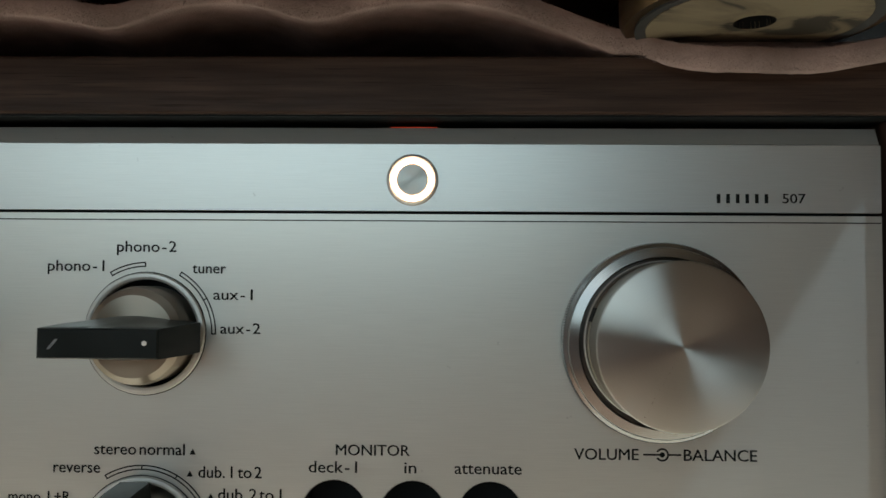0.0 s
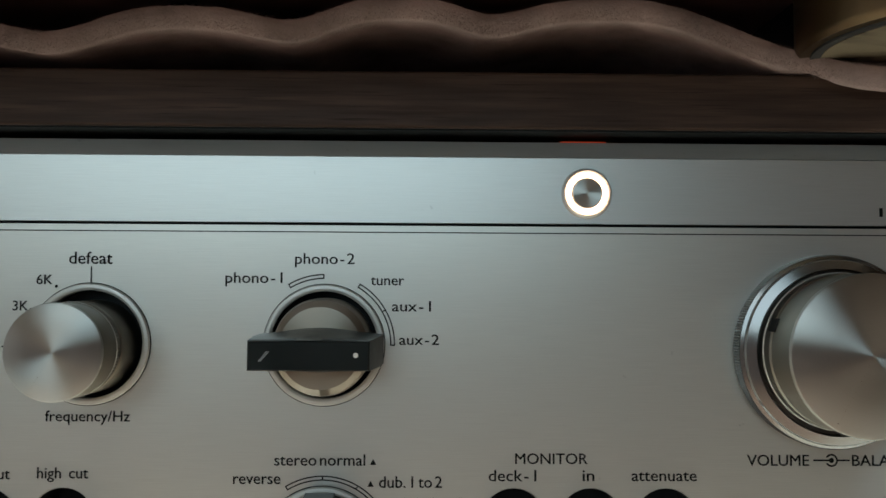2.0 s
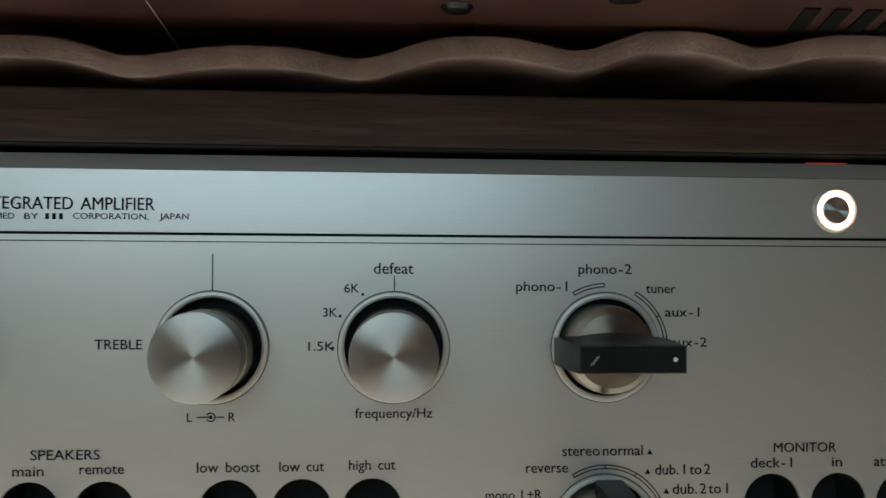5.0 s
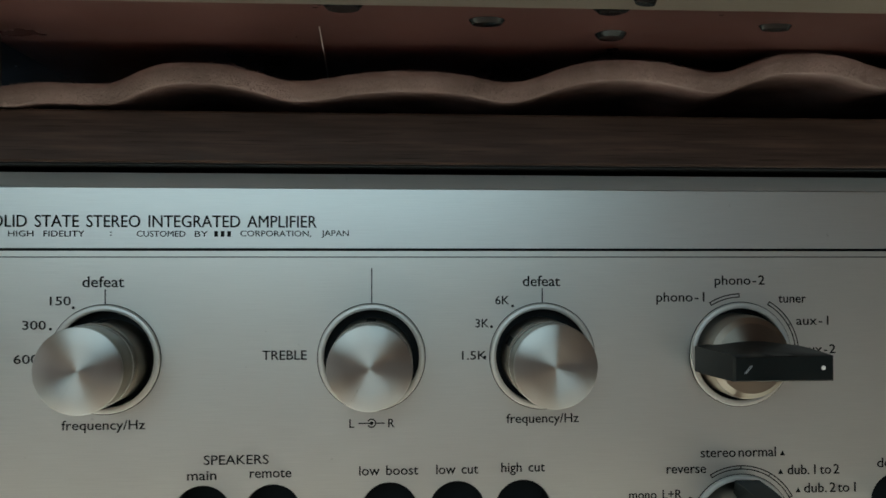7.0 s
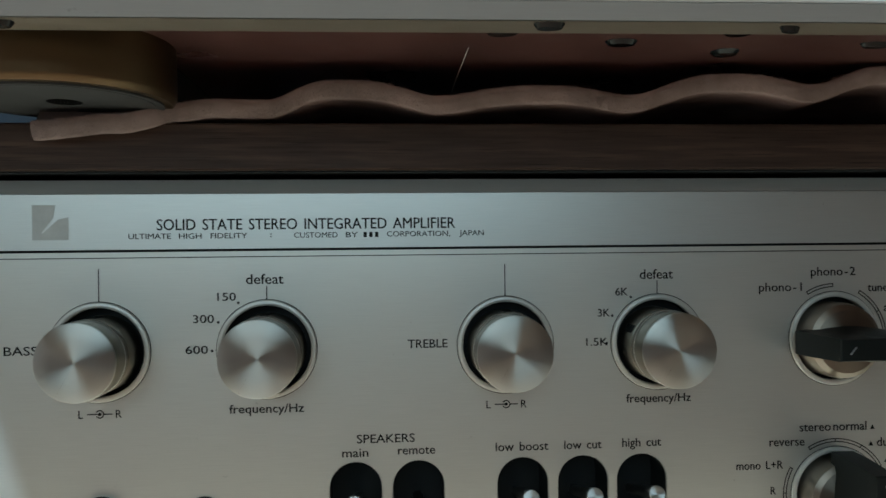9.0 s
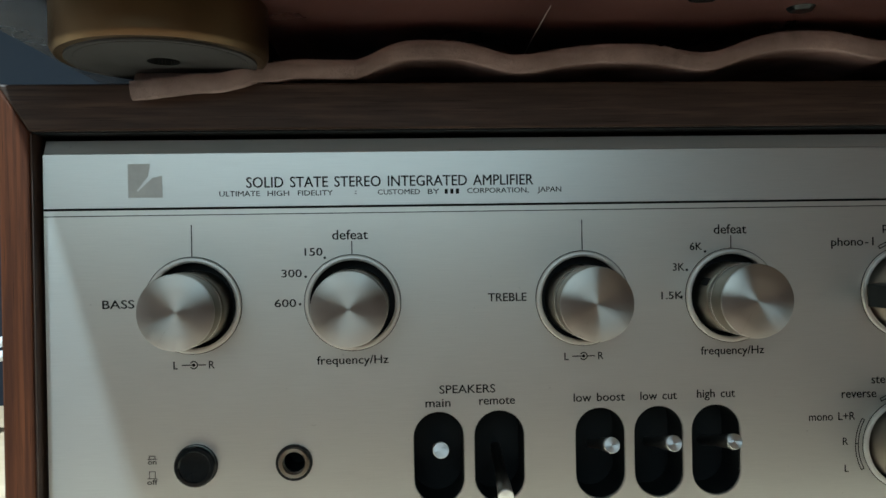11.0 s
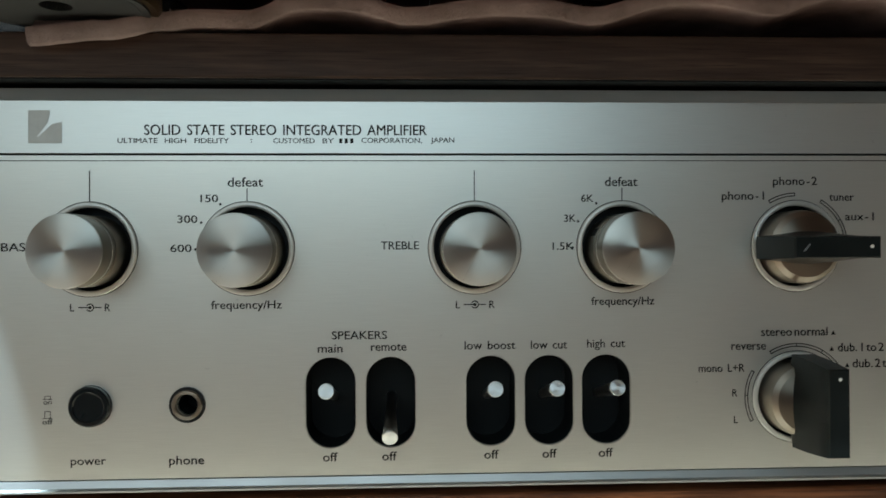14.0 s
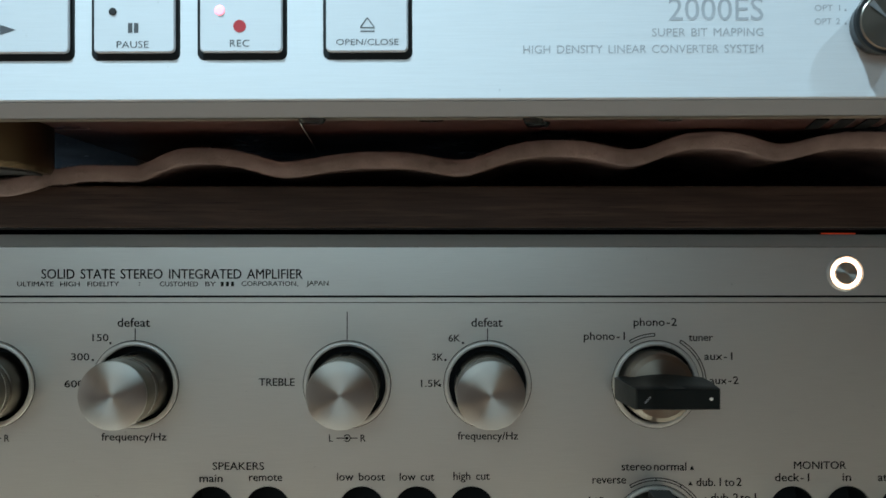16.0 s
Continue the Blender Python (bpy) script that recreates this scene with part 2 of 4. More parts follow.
def part(name, bm, material, parent=None, label="", at=(0, 0, 0), smooth=False):
    """Links a bmesh as one mesh object; at is the place of its origin in the world."""
    bmesh.ops.recalc_face_normals(bm, faces=bm.faces)
    mesh = bpy.data.meshes.new(name)
    bm.to_mesh(mesh)
    bm.free()
    if smooth:
        mesh.shade_smooth()
        mesh.set_sharp_from_angle(angle=radians(32))
    return link_mesh(name, mesh, material, parent, label, at)


def box(x0, x1, y0, y1, z0, z1, bevel=0.0, segments=2, bm=None):
    bm = bm or bmesh.new()
    out = bmesh.ops.create_cube(bm, size=1.0)
    for v in out["verts"]:
        v.co = Vector((x0 + (v.co.x + 0.5) * (x1 - x0), y0 + (v.co.y + 0.5) * (y1 - y0), z0 + (v.co.z + 0.5) * (z1 - z0)))
    if bevel:
        edges = {e for v in out["verts"] for e in v.link_edges}
        bmesh.ops.bevel(bm, geom=list(edges), offset=bevel, segments=segments, affect="EDGES", profile=0.5)
    return bm


def lathe(profile, seg=72, bm=None, closed=False):
    """Turns a profile of (radius, y) about the y axis."""
    bm = bm or bmesh.new()
    rings = []
    for r, y in profile:
        if r < 1e-7:
            rings.append([bm.verts.new((0, y, 0))])
        else:
            rings.append([bm.verts.new((r * math.cos(2 * math.pi * k / seg), y, r * math.sin(2 * math.pi * k / seg))) for k in range(seg)])
    pairs = list(zip(rings, rings[1:])) + ([(rings[-1], rings[0])] if closed else [])
    for a, b in pairs:
        for k in range(seg):
            n = (k + 1) % seg
            if len(a) == 1 and len(b) == 1:
                continue
            if len(a) == 1:
                bm.faces.new((a[0], b[k], b[n]))
            elif len(b) == 1:
                bm.faces.new((a[k], a[n], b[0]))
            else:
                bm.faces.new((a[k], a[n], b[n], b[k]))
    return bm


def turned_up(bm):
    """Turns a lathe's y axis to z."""
    bmesh.ops.rotate(bm, verts=bm.verts, matrix=Matrix.Rotation(radians(-90), 3, "X"))
    return bm


def circle_line(x, z, r, n=56):
    return [(x + r * math.cos(2 * math.pi * k / n), z + r * math.sin(2 * math.pi * k / n)) for k in range(n)]


def stadium_line(x, z, w, h, n=18):
    r, pts = w / 2, []
    for k in range(n + 1):
        a = math.pi * k / n
        pts.append((x + r * math.cos(a), z + h / 2 - r + r * math.sin(a)))
    for k in range(n + 1):
        a = math.pi + math.pi * k / n
        pts.append((x + r * math.cos(a), z - h / 2 + r + r * math.sin(a)))
    return pts


def plate(outline, holes, front, thick):
    """A flat upright plate with openings through it; its face stands at y = front."""
    cu = bpy.data.curves.new("plate_outline", "CURVE")
    cu.dimensions, cu.fill_mode, cu.extrude = "2D", "BOTH", thick / 2
    for line in [outline] + holes:
        sp = cu.splines.new("POLY")
        sp.points.add(len(line) - 1)
        for p, (x, z) in zip(sp.points, line):
            p.co = (x, z, 0, 1)
        sp.use_cyclic_u = True
    ob = new("plate_outline", cu)
    mesh = bpy.data.meshes.new_from_object(ob.evaluated_get(bpy.context.evaluated_depsgraph_get()))
    bpy.data.objects.remove(ob)
    mesh.transform(Matrix(((1, 0, 0, 0), (0, 0, -1, front + thick / 2), (0, 1, 0, 0), (0, 0, 0, 1))))
    bm = bmesh.new()
    bm.from_mesh(mesh)
    bmesh.ops.remove_doubles(bm, verts=bm.verts, dist=0.00001)
    bm.to_mesh(mesh)
    bm.free()
    return mesh


def cup(line, y0, y1):
    """A blind recess behind an opening."""
    bm = bmesh.new()
    a = [bm.verts.new((x, y0, z)) for x, z in line]
    b = [bm.verts.new((x, y1, z)) for x, z in line]
    for k in range(len(line)):
        n = (k + 1) % len(line)
        bm.faces.new((a[k], a[n], b[n], b[k]))
    bm.faces.new(b)
    return bm


def writing(body, x, z, width, height, y=-0.00012, parent=None, material=None, name="lettering", ref="H", gap=1.5):
    """Printed words, centred at (x, z) on an upright face; height is that of a capital."""
    made = []
    for text in (body, ref):
        cu = bpy.data.curves.new("words", "FONT")
        cu.body, cu.extrude, cu.resolution_u, cu.space_word = text, 0.0, 3, gap
        ob = new("words", cu)
        made.append(bpy.data.meshes.new_from_object(ob.evaluated_get(bpy.context.evaluated_depsgraph_get())))
        bpy.data.objects.remove(ob)
    co, rf = ([v.co.copy() for v in m.vertices] for m in made)
    x0, x1 = min(c.x for c in co), max(c.x for c in co)
    z0, z1 = min(c.y for c in co), max(c.y for c in co)
    tall = max(c.y for c in rf) - min(c.y for c in rf)
    sx, sz = width / (x1 - x0), height / tall
    for v, c in zip(made[0].vertices, co):
        v.co = ((c.x - (x0 + x1) / 2) * sx, 0, (c.y - (z0 + z1) / 2) * sz)
    bm = bmesh.new()
    for dx, dz, dy in ((-0.00005, 0.00002, 0.0), (0.00004, -0.00002, -0.00002)) if material is None else ((0.0, 0.0, 0.0),):
        n = len(bm.verts)
        bm.from_mesh(made[0])
        bm.verts.ensure_lookup_table()
        for v in bm.verts[n:]:
            v.co.x += dx * min(1.5, height / 0.0026)
            v.co.z += dz * min(1.5, height / 0.0026)
            v.co.y += dy
    bm.to_mesh(made[0])
    bm.free()
    return link_mesh(name, made[0], material or INK, parent, "", (x, y, z))


def flat_poly(bm, pts, y=-0.00012):
    bm.faces.new([bm.verts.new((px, y, pz)) for px, pz in pts])


def stroke(bm, x0, z0, x1, z1, w, y=-0.00012):
    d = Vector((x1 - x0, z1 - z0)).normalized()
    n = Vector((-d.y, d.x)) * w / 2
    flat_poly(bm, [(x0 + n.x, z0 + n.y), (x1 + n.x, z1 + n.y), (x1 - n.x, z1 - n.y), (x0 - n.x, z0 - n.y)], y)


def arc_band(bm, x, z, r, w, a0, a1, y=-0.00012, n=24):
    for k in range(n):
        p, q = radians(a0 + (a1 - a0) * k / n), radians(a0 + (a1 - a0) * (k + 1) / n)
        flat_poly(bm, [(x + r * math.cos(p), z + r * math.sin(p)), (x + (r + w) * math.cos(p), z + (r + w) * math.sin(p)),
                       (x + (r + w) * math.cos(q), z + (r + w) * math.sin(q)), (x + r * math.cos(q), z + r * math.sin(q))], y)


def arc_frame(x, z, a0, a1, marks, r=0.0166, w=0.00125, t=0.00032):
    """An outlined arc with cross marks, printed round a switch."""
    bm = bmesh.new()
    arc_band(bm, x, z, r, t, a0, a1)
    arc_band(bm, x, z, r + w - t, t, a0, a1)
    for a in (a0, a1, *marks):
        c, s = math.cos(radians(a)), math.sin(radians(a))
        stroke(bm, x + r * c, z + r * s, x + (r + w) * c, z + (r + w) * s, t)
    return bm


def specular(material, level):
    material.node_tree.nodes["Principled BSDF"].inputs["Specular IOR Level"].default_value = level


for mat, level in ((INK, 0.15), (LEVER, 0.25), (JET, 0.3), (PIT, 0.15), (BLACK, 0.35), (FELT, 0.1)):
    specular(mat, level)

# ---- room ----
TABLE_Z = 0.012
RX0, RX1, RY0, RY1, RZ0, RZ1 = -1.7, 2.4, -2.2, 0.62, TABLE_Z - 0.75, 1.75
tagged(part("floor", box(RX0 - 0.1, RX1 + 0.1, RY0 - 0.1, RY1 + 0.1, RZ0 - 0.05, RZ0), OAK), "brown oak board floor of the room", "floor", kind="structure")
tagged(part("ceiling", box(RX0 - 0.1, RX1 + 0.1, RY0 - 0.1, RY1 + 0.1, RZ1, RZ1 + 0.05), CEIL), "plain grey painted ceiling", "ceiling", kind="structure")
tagged(part("wall_north", box(RX0 - 0.1, RX1 + 0.1, RY1, RY1 + 0.1, RZ0, RZ1), NAVY), "dark blue painted wall behind the table", "wall", kind="structure")
tagged(part("wall_west", box(RX0 - 0.1, RX0, RY0, RY1, RZ0, RZ1), PAINT_COOL), "unseen side wall toned for the panel's reflections", "wall", kind="structure")
tagged(part("wall_east", box(RX1, RX1 + 0.1, RY0, RY1, RZ0, RZ1), PAINT_WARM), "unseen side wall toned for the panel's reflections", "wall", kind="structure")
rect = lambda x0, x1, z0, z1: [(x0, z0), (x1, z0), (x1, z1), (x0, z1)]
south = plate(rect(RX0 - 0.1, RX1 + 0.1, RZ0, RZ1), [rect(WIN_X - WIN_W / 2, WIN_X + WIN_W / 2, WIN_Z - WIN_H / 2, WIN_Z + WIN_H / 2)], RY0 - 0.1, 0.1)
tagged(link_mesh("wall_south", south, PAINT), "unseen brown wall with an opening for the added window light", "wall", kind="structure")


def downlight(at):
    ob = thing("ceiling_light", at, "small round white ceiling downlight set under the ceiling", "lamp", "ceiling lights")
    part("trim_ring", turned_up(lathe([(0.028, 0.0), (0.045, 0.0), (0.045, 0.006), (0.04, 0.009), (0.028, 0.009)], 40, closed=True)), CEIL, ob, "", (at[0], at[1], at[2] - 0.001), True)
    return ob


downlight(SPOT_L)
downlight(SPOT_R)

table = thing("table", (0, 0.05, RZ0), "long pale beech table carrying the stacked hi-fi units", "table")
part("tabletop", box(-1.3, 1.3, -0.082, 0.41, TABLE_Z - 0.03, TABLE_Z, 0.004), BEECH, table)
for lx in (-1.24, 1.24):
    for ly in (-0.04, 0.36):
        part("leg", box(lx - 0.03, lx + 0.03, ly - 0.03, ly + 0.03, RZ0, TABLE_Z - 0.03, 0.003), BEECH, table)

# ---- amplifier ----
amp = thing("amplifier", (0, 0.13, TABLE_Z), "vintage silver-fronted stereo amplifier in a dark walnut case, switched on", "amplifier")
XO, XI, WF = 0.2409, 0.2316, -0.0045
Z_B0, Z_B1, Z_T0, Z_T1, BACK = 0.0322, 0.0421, 0.1762, 0.1906, 0.272


def mitred(pts, y0, y1, bevel=0.0007):
    bm = bmesh.new()
    a = [bm.verts.new((x, y0, z)) for x, z in pts]
    b = [bm.verts.new((x, y1, z)) for x, z in pts]
    bm.faces.new(a)
    bm.faces.new(b)
    for k in range(len(pts)):
        n = (k + 1) % len(pts)
        bm.faces.new((a[k], a[n], b[n], b[k]))
    bmesh.ops.bevel(bm, geom=list(bm.edges), offset=bevel, segments=2, affect="EDGES", profile=0.5)
    return bm


part("case_top", mitred([(-XO, Z_T1), (XO, Z_T1), (XI, Z_T0), (-XI, Z_T0)], WF, BACK), WOOD_X_SHADED, amp, "walnut top board with the deck's shade in its colour")
part("case_bottom", mitred([(-XO, Z_B0), (XO, Z_B0), (XI, Z_B1), (-XI, Z_B1)], WF, BACK, 0.0013), WOOD_RED, amp, "red-brown walnut bottom board")
for s in (-1, 1):
    part("case_side", mitred([(s * XO, Z_B0), (s * XO, Z_T1), (s * XI, Z_T0), (s * XI, Z_B1)], WF, BACK), WOOD_Z, amp, "red-brown walnut side board")
# Thin dark strips added over the case's inner edges to keep them dark.
for s in (-1, 1):
    part("inner_rim", box(min(s * 0.23155, s * 0.2311), max(s * 0.23155, s * 0.2311), -0.0036, 0.0295, 0.0424, 0.1756), LINING, amp, "thin dark strip along the inner edge of the case")
part("inner_rim", box(-0.2311, 0.2311, -0.0036, 0.0295, 0.1757, 0.17615), PIT, amp, "thin dark strip along the inner edge of the case")
part("back_plate", box(-XI, XI, BACK - 0.006, BACK - 0.003, Z_B1, Z_T0), BLACK, amp)
for fx in (-0.195, 0.195):
    for fy in (0.045, 0.225):
        part("foot", turned_up(lathe([(0, 0), (0.013, 0), (0.016, -0.003), (0.016, -0.0198), (0, -0.0198)], 32)), BLACK, amp, "black rubber foot", (fx, fy, TABLE_Z + 0.0002), True)

KZ, SZ = 0.1217, 0.0714
KX = {"bass": -0.1844, "bass_turn": -0.1343, "treble": -0.0604, "treble_turn": -0.0114}
SELX, VOLX, LAMPX, LAMPZ = 0.0473, 0.1754, 0.1138, 0.1605
SW = (-0.1076, -0.0881, -0.0553, -0.0360, -0.0170, 0.0951, 0.1145, 0.1336)
SWW, SWH = 0.0164, 0.0297
PWX, PHX = -0.1842, -0.1536
holes = [circle_line(x, KZ, 0.0135) for x in KX.values()] + [circle_line(SELX, KZ, 0.0135), circle_line(SELX, SZ, 0.0135)]
holes += [stadium_line(x, SZ, SWW, SWH) for x in SW]
holes += [circle_line(PWX, SZ, 0.0067, 40), circle_line(PHX, SZ, 0.0034, 32)]
P_B, P_G, S_G, S_T = 0.0478, 0.1519, 0.1527, 0.1695
panel = link_mesh("front_panel", plate(rect(-0.2296, 0.2296, P_B, P_G), holes, 0.0, 0.002), PANEL, amp, "brushed aluminium control panel")
strip = link_mesh("name_strip", plate(rect(-0.2296, 0.2296, S_G, S_T), [circle_line(LAMPX, LAMPZ, 0.0062, 40)], 0.0, 0.002), STRIP, amp, "brushed aluminium upper strip")


def ledge(pts, x0=-0.2294, x1=0.2294):
    bm = bmesh.new()
    a = [bm.verts.new((x0, y, z)) for y, z in pts]
    b = [bm.verts.new((x1, y, z)) for y, z in pts]
    bm.faces.new(a)
    bm.faces.new(b)
    for k in range(len(pts)):
        n = (k + 1) % len(pts)
        bm.faces.new((a[k], a[n], b[n], b[k]))
    return bm


part("upper_bevel", ledge([(0.0003, 0.1697), (0.0022, 0.1740), (0.006, 0.1740), (0.006, 0.1697)]), BEVEL, amp, "darker sloping aluminium edge")
part("lower_trim", ledge([(0.0002, 0.0475), (-0.0002, 0.0474), (-0.0005, 0.0466), (-0.0010, 0.0452), (-0.0020, 0.0446), (-0.0020, 0.0440), (0.003, 0.0440), (0.003, 0.0475)]), TRIM, amp, "bright sloping aluminium trim")
part("groove_backing", box(-0.2294, 0.2294, 0.0021, 0.0045, 0.1500, 0.1560), PIT, amp)
part("inner_backing", box(-0.2294, 0.2294, 0.0300, 0.0320, 0.0423, 0.1759), PIT, amp)
bm = bmesh.new()
stroke(bm, -0.2294, 0.1502, 0.2294, 0.1502, 0.00026)
part("scored_line", bm, INK, panel)


def bezel(x, z, parent):
    rg = lathe([(0.0135, 0.0), (0.0135, -0.0007), (0.0141, -0.0010), (0.0149, -0.0009), (0.0152, -0.0003), (0.0152, 0.0)], 72)
    part("bezel", rg, RING, parent, "bright aluminium ring", (x, -0.0001, z), True)
    bm = bmesh.new()
    arc_band(bm, 0, 0, 0.0152, 0.0002, 0, 360, 0.0, 72)
    part("ring_line", bm, INK, parent, "", (x, -0.0002, z))
    part("recess", cup(circle_line(0, 0, 0.0135), 0.0, 0.0045), PIT, parent, "black recess", (x, 0.0001, z))


def notch(bm, r, y0, y1, w, deg):
    made = bmesh.ops.create_cube(bm, size=1.0)["verts"]
    a = radians(deg)
    for v in made:
        u, h, q = v.co.x * w, v.co.y, r + v.co.z * 0.0004
        v.co = Vector((q * math.cos(a) - u * math.sin(a), (y0 + y1) / 2 + h * (y1 - y0), q * math.sin(a) + u * math.cos(a)))


def knurled(profile_r, y0, y1, teeth, depth):
    bm = bmesh.new()
    a, b = [], []
    for k in range(teeth * 2):
        r = profile_r - (depth if k % 2 else 0)
        c, s = math.cos(math.pi * k / teeth), math.sin(math.pi * k / teeth)
        a.append(bm.verts.new((r * c, y0, r * s)))
        b.append(bm.verts.new((r * c, y1, r * s)))
    for k in range(teeth * 2):
        n = (k + 1) % (teeth * 2)
        bm.faces.new((a[k], a[n], b[n], b[k]))
    bm.faces.new(a)
    bm.faces.new(b)
    return bm


CAPZ = KZ - 0.0006


def tone_knob(x, deg, label):
    """A turned skirt with a groove and a knurled line, and a spun face on its end."""
    side = [(0, 0.0044), (0.0116, 0.0044), (0.0114, -0.0060), (0.01115, -0.0072), (0.0108, -0.0074), (0.0108, -0.0084), (0.0111, -0.0086)]
    side += [(0.0111, -0.0180), (0.01095, -0.0184), (0, -0.0184)]
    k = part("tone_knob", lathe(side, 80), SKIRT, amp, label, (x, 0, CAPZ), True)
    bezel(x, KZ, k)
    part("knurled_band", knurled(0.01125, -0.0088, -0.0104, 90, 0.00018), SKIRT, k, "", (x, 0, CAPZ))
    part("bright_line", lathe([(0.01130, -0.0107), (0.01142, -0.0109), (0.01130, -0.0111)], 80), RING, k, "", (x, 0, CAPZ), True)
    part("cap", lathe([(0.01105, -0.0180), (0.01128, -0.0183), (0.01118, -0.0188), (0.0110, -0.0189), (0.0060, -0.01905), (0, -0.0191)], 96), CAP, k, "spun aluminium knob face", (x, 0, CAPZ), True)
    bm = bmesh.new()
    notch(bm, 0.0113, 0.0, -0.0062, 0.0026, deg)
    part("index_notch", bm, PIT, k, "", (x, 0, CAPZ))
    return k


tone_knob(KX["bass"], 90, "bass knob set upright")
tone_knob(KX["bass_turn"], 90, "bass frequency knob at defeat")
tone_knob(KX["treble"], 90, "treble knob set upright")
tone_knob(KX["treble_turn"], 152, "treble frequency knob turned aside")


def lever_knob(x, z, upright, label):
    """A steel disc carrying a black bar that swells in the middle."""
    k = part("selector_knob", lathe([(0, 0.0044), (0.0121, 0.0044), (0.0121, -0.0040), (0.0116, -0.0064), (0.0100, -0.0076), (0, -0.0084)], 72), DISC, amp, label, (x, 0, z - 0.0003), True)
    bezel(x, z, k)
    bm = bmesh.new()
    n, loops = 24, []
    for y, half, mid, end in ((-0.0040, 0.0152, 0.0056, 0.0036), (-0.0120, 0.0148, 0.0050, 0.0036), (-0.0200, 0.0140, 0.0036, 0.0034), (-0.0252, 0.0134, 0.00335, 0.0033), (-0.0257, 0.0130, 0.0030, 0.0030)):
        up, dn = [], []
        for i in range(n + 1):
            u = -1 + 2 * i / n
            h = end + (mid - end) * math.cos(u * math.pi / 2) ** 1.4
            up.append((u * half, y, h))
            dn.append((-u * half, y, -h))
        loops.append([bm.verts.new(p) for p in up + dn])
    for a, b in zip(loops, loops[1:]):
        for i in range(len(a)):
            j = (i + 1) % len(a)
            bm.faces.new((a[i], a[j], b[j], b[i]))
    bm.faces.new(loops[0])
    bm.faces.new(loops[-1])
    if upright:
        bmesh.ops.rotate(bm, verts=bm.verts, matrix=Matrix.Rotation(radians(-90), 3, "Y"))
    bar = part("lever", bm, LEVER, k, "black plastic pointer lever", (x, 0, z - 0.0006), True)
    dot = lathe([(0, -0.0002), (0.00055, -0.0002), (0.00055, 0.0)], 20)
    part("pointer_dot", dot, WHITE, bar, "white dot", (x + (0.0002 if upright else 0.0104), -0.0257, z + (0.0098 if upright else -0.0004)))
    bm = bmesh.new()
    for o in (0, 0.0004):
        stroke(bm, -0.0108 + o, -0.0012, -0.0090 + o, 0.0010, 0.00018, 0)
    if not upright:
        part("scratch", bm, GREYINK, bar, "", (x, -0.02585, z - 0.0006))
    return k


lever_knob(SELX, KZ, False, "input selector turned to the last input")
lever_knob(SELX, SZ, True, "mode selector set upright")

# volume and balance
VX, RZ = VOLX - 0.0006, CAPZ - 0.0003
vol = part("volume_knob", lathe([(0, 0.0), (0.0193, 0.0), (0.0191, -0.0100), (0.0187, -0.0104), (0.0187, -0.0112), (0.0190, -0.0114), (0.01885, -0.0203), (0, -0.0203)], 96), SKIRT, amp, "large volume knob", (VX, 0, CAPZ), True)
part("balance_ring", lathe([(0.0203, 0.0), (0.0203, -0.0060), (0.0206, -0.0064), (0.0228, -0.0056), (0.0231, -0.0051), (0.0231, -0.0046), (0.0239, -0.0042), (0.0239, 0.0)], 120), POLISH, vol, "bevelled polished balance ring", (VX, -0.0001, RZ), True)
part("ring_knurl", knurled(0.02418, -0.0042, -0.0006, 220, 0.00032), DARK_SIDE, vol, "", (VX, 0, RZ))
part("gap_shadow_ring", lathe([(0.0186, -0.0020), (0.0204, -0.0020)], 72), PIT, vol, "black gap", (VX, 0, CAPZ))
part("inner_line", lathe([(0.0192, -0.0066), (0.01945, -0.0070), (0.0192, -0.0074)], 96), RING, vol, "", (VX, 0, CAPZ), True)
part("cap", lathe([(0.0189, -0.0198), (0.0190, -0.0204), (0.0188, -0.0209), (0.0184, -0.0211), (0.0090, -0.02135), (0, -0.0214)], 120), BIGCAP, vol, "spun aluminium face", (VX, 0, CAPZ), True)
bm = bmesh.new()
notch(bm, 0.0190, -0.0085, -0.0119, 0.0034, 160)
part("index_notch", bm, PIT, vol, "", (VX, 0, CAPZ))

# power lamp
lamp = part("power_lamp", lathe([(0.0054, 0.001), (0.0054, -0.0006), (0.0058, -0.0011), (0.0063, -0.0007), (0.0065, 0.0)], 56), RING, amp, "glowing ring lamp", (LAMPX, 0, LAMPZ), True)
part("lit_ring", lathe([(0.0040, -0.0004), (0.0046, -0.0007), (0.0054, -0.0004)], 56), LAMP_RING, lamp, "warm white glowing ring", (LAMPX, 0, LAMPZ), True)
part("lamp_button", lathe([(0.0040, 0.001), (0.0040, -0.0007), (0.0037, -0.0010), (0, -0.0010)], 48), CAP, lamp, "spun metal centre", (LAMPX, 0, LAMPZ), True)


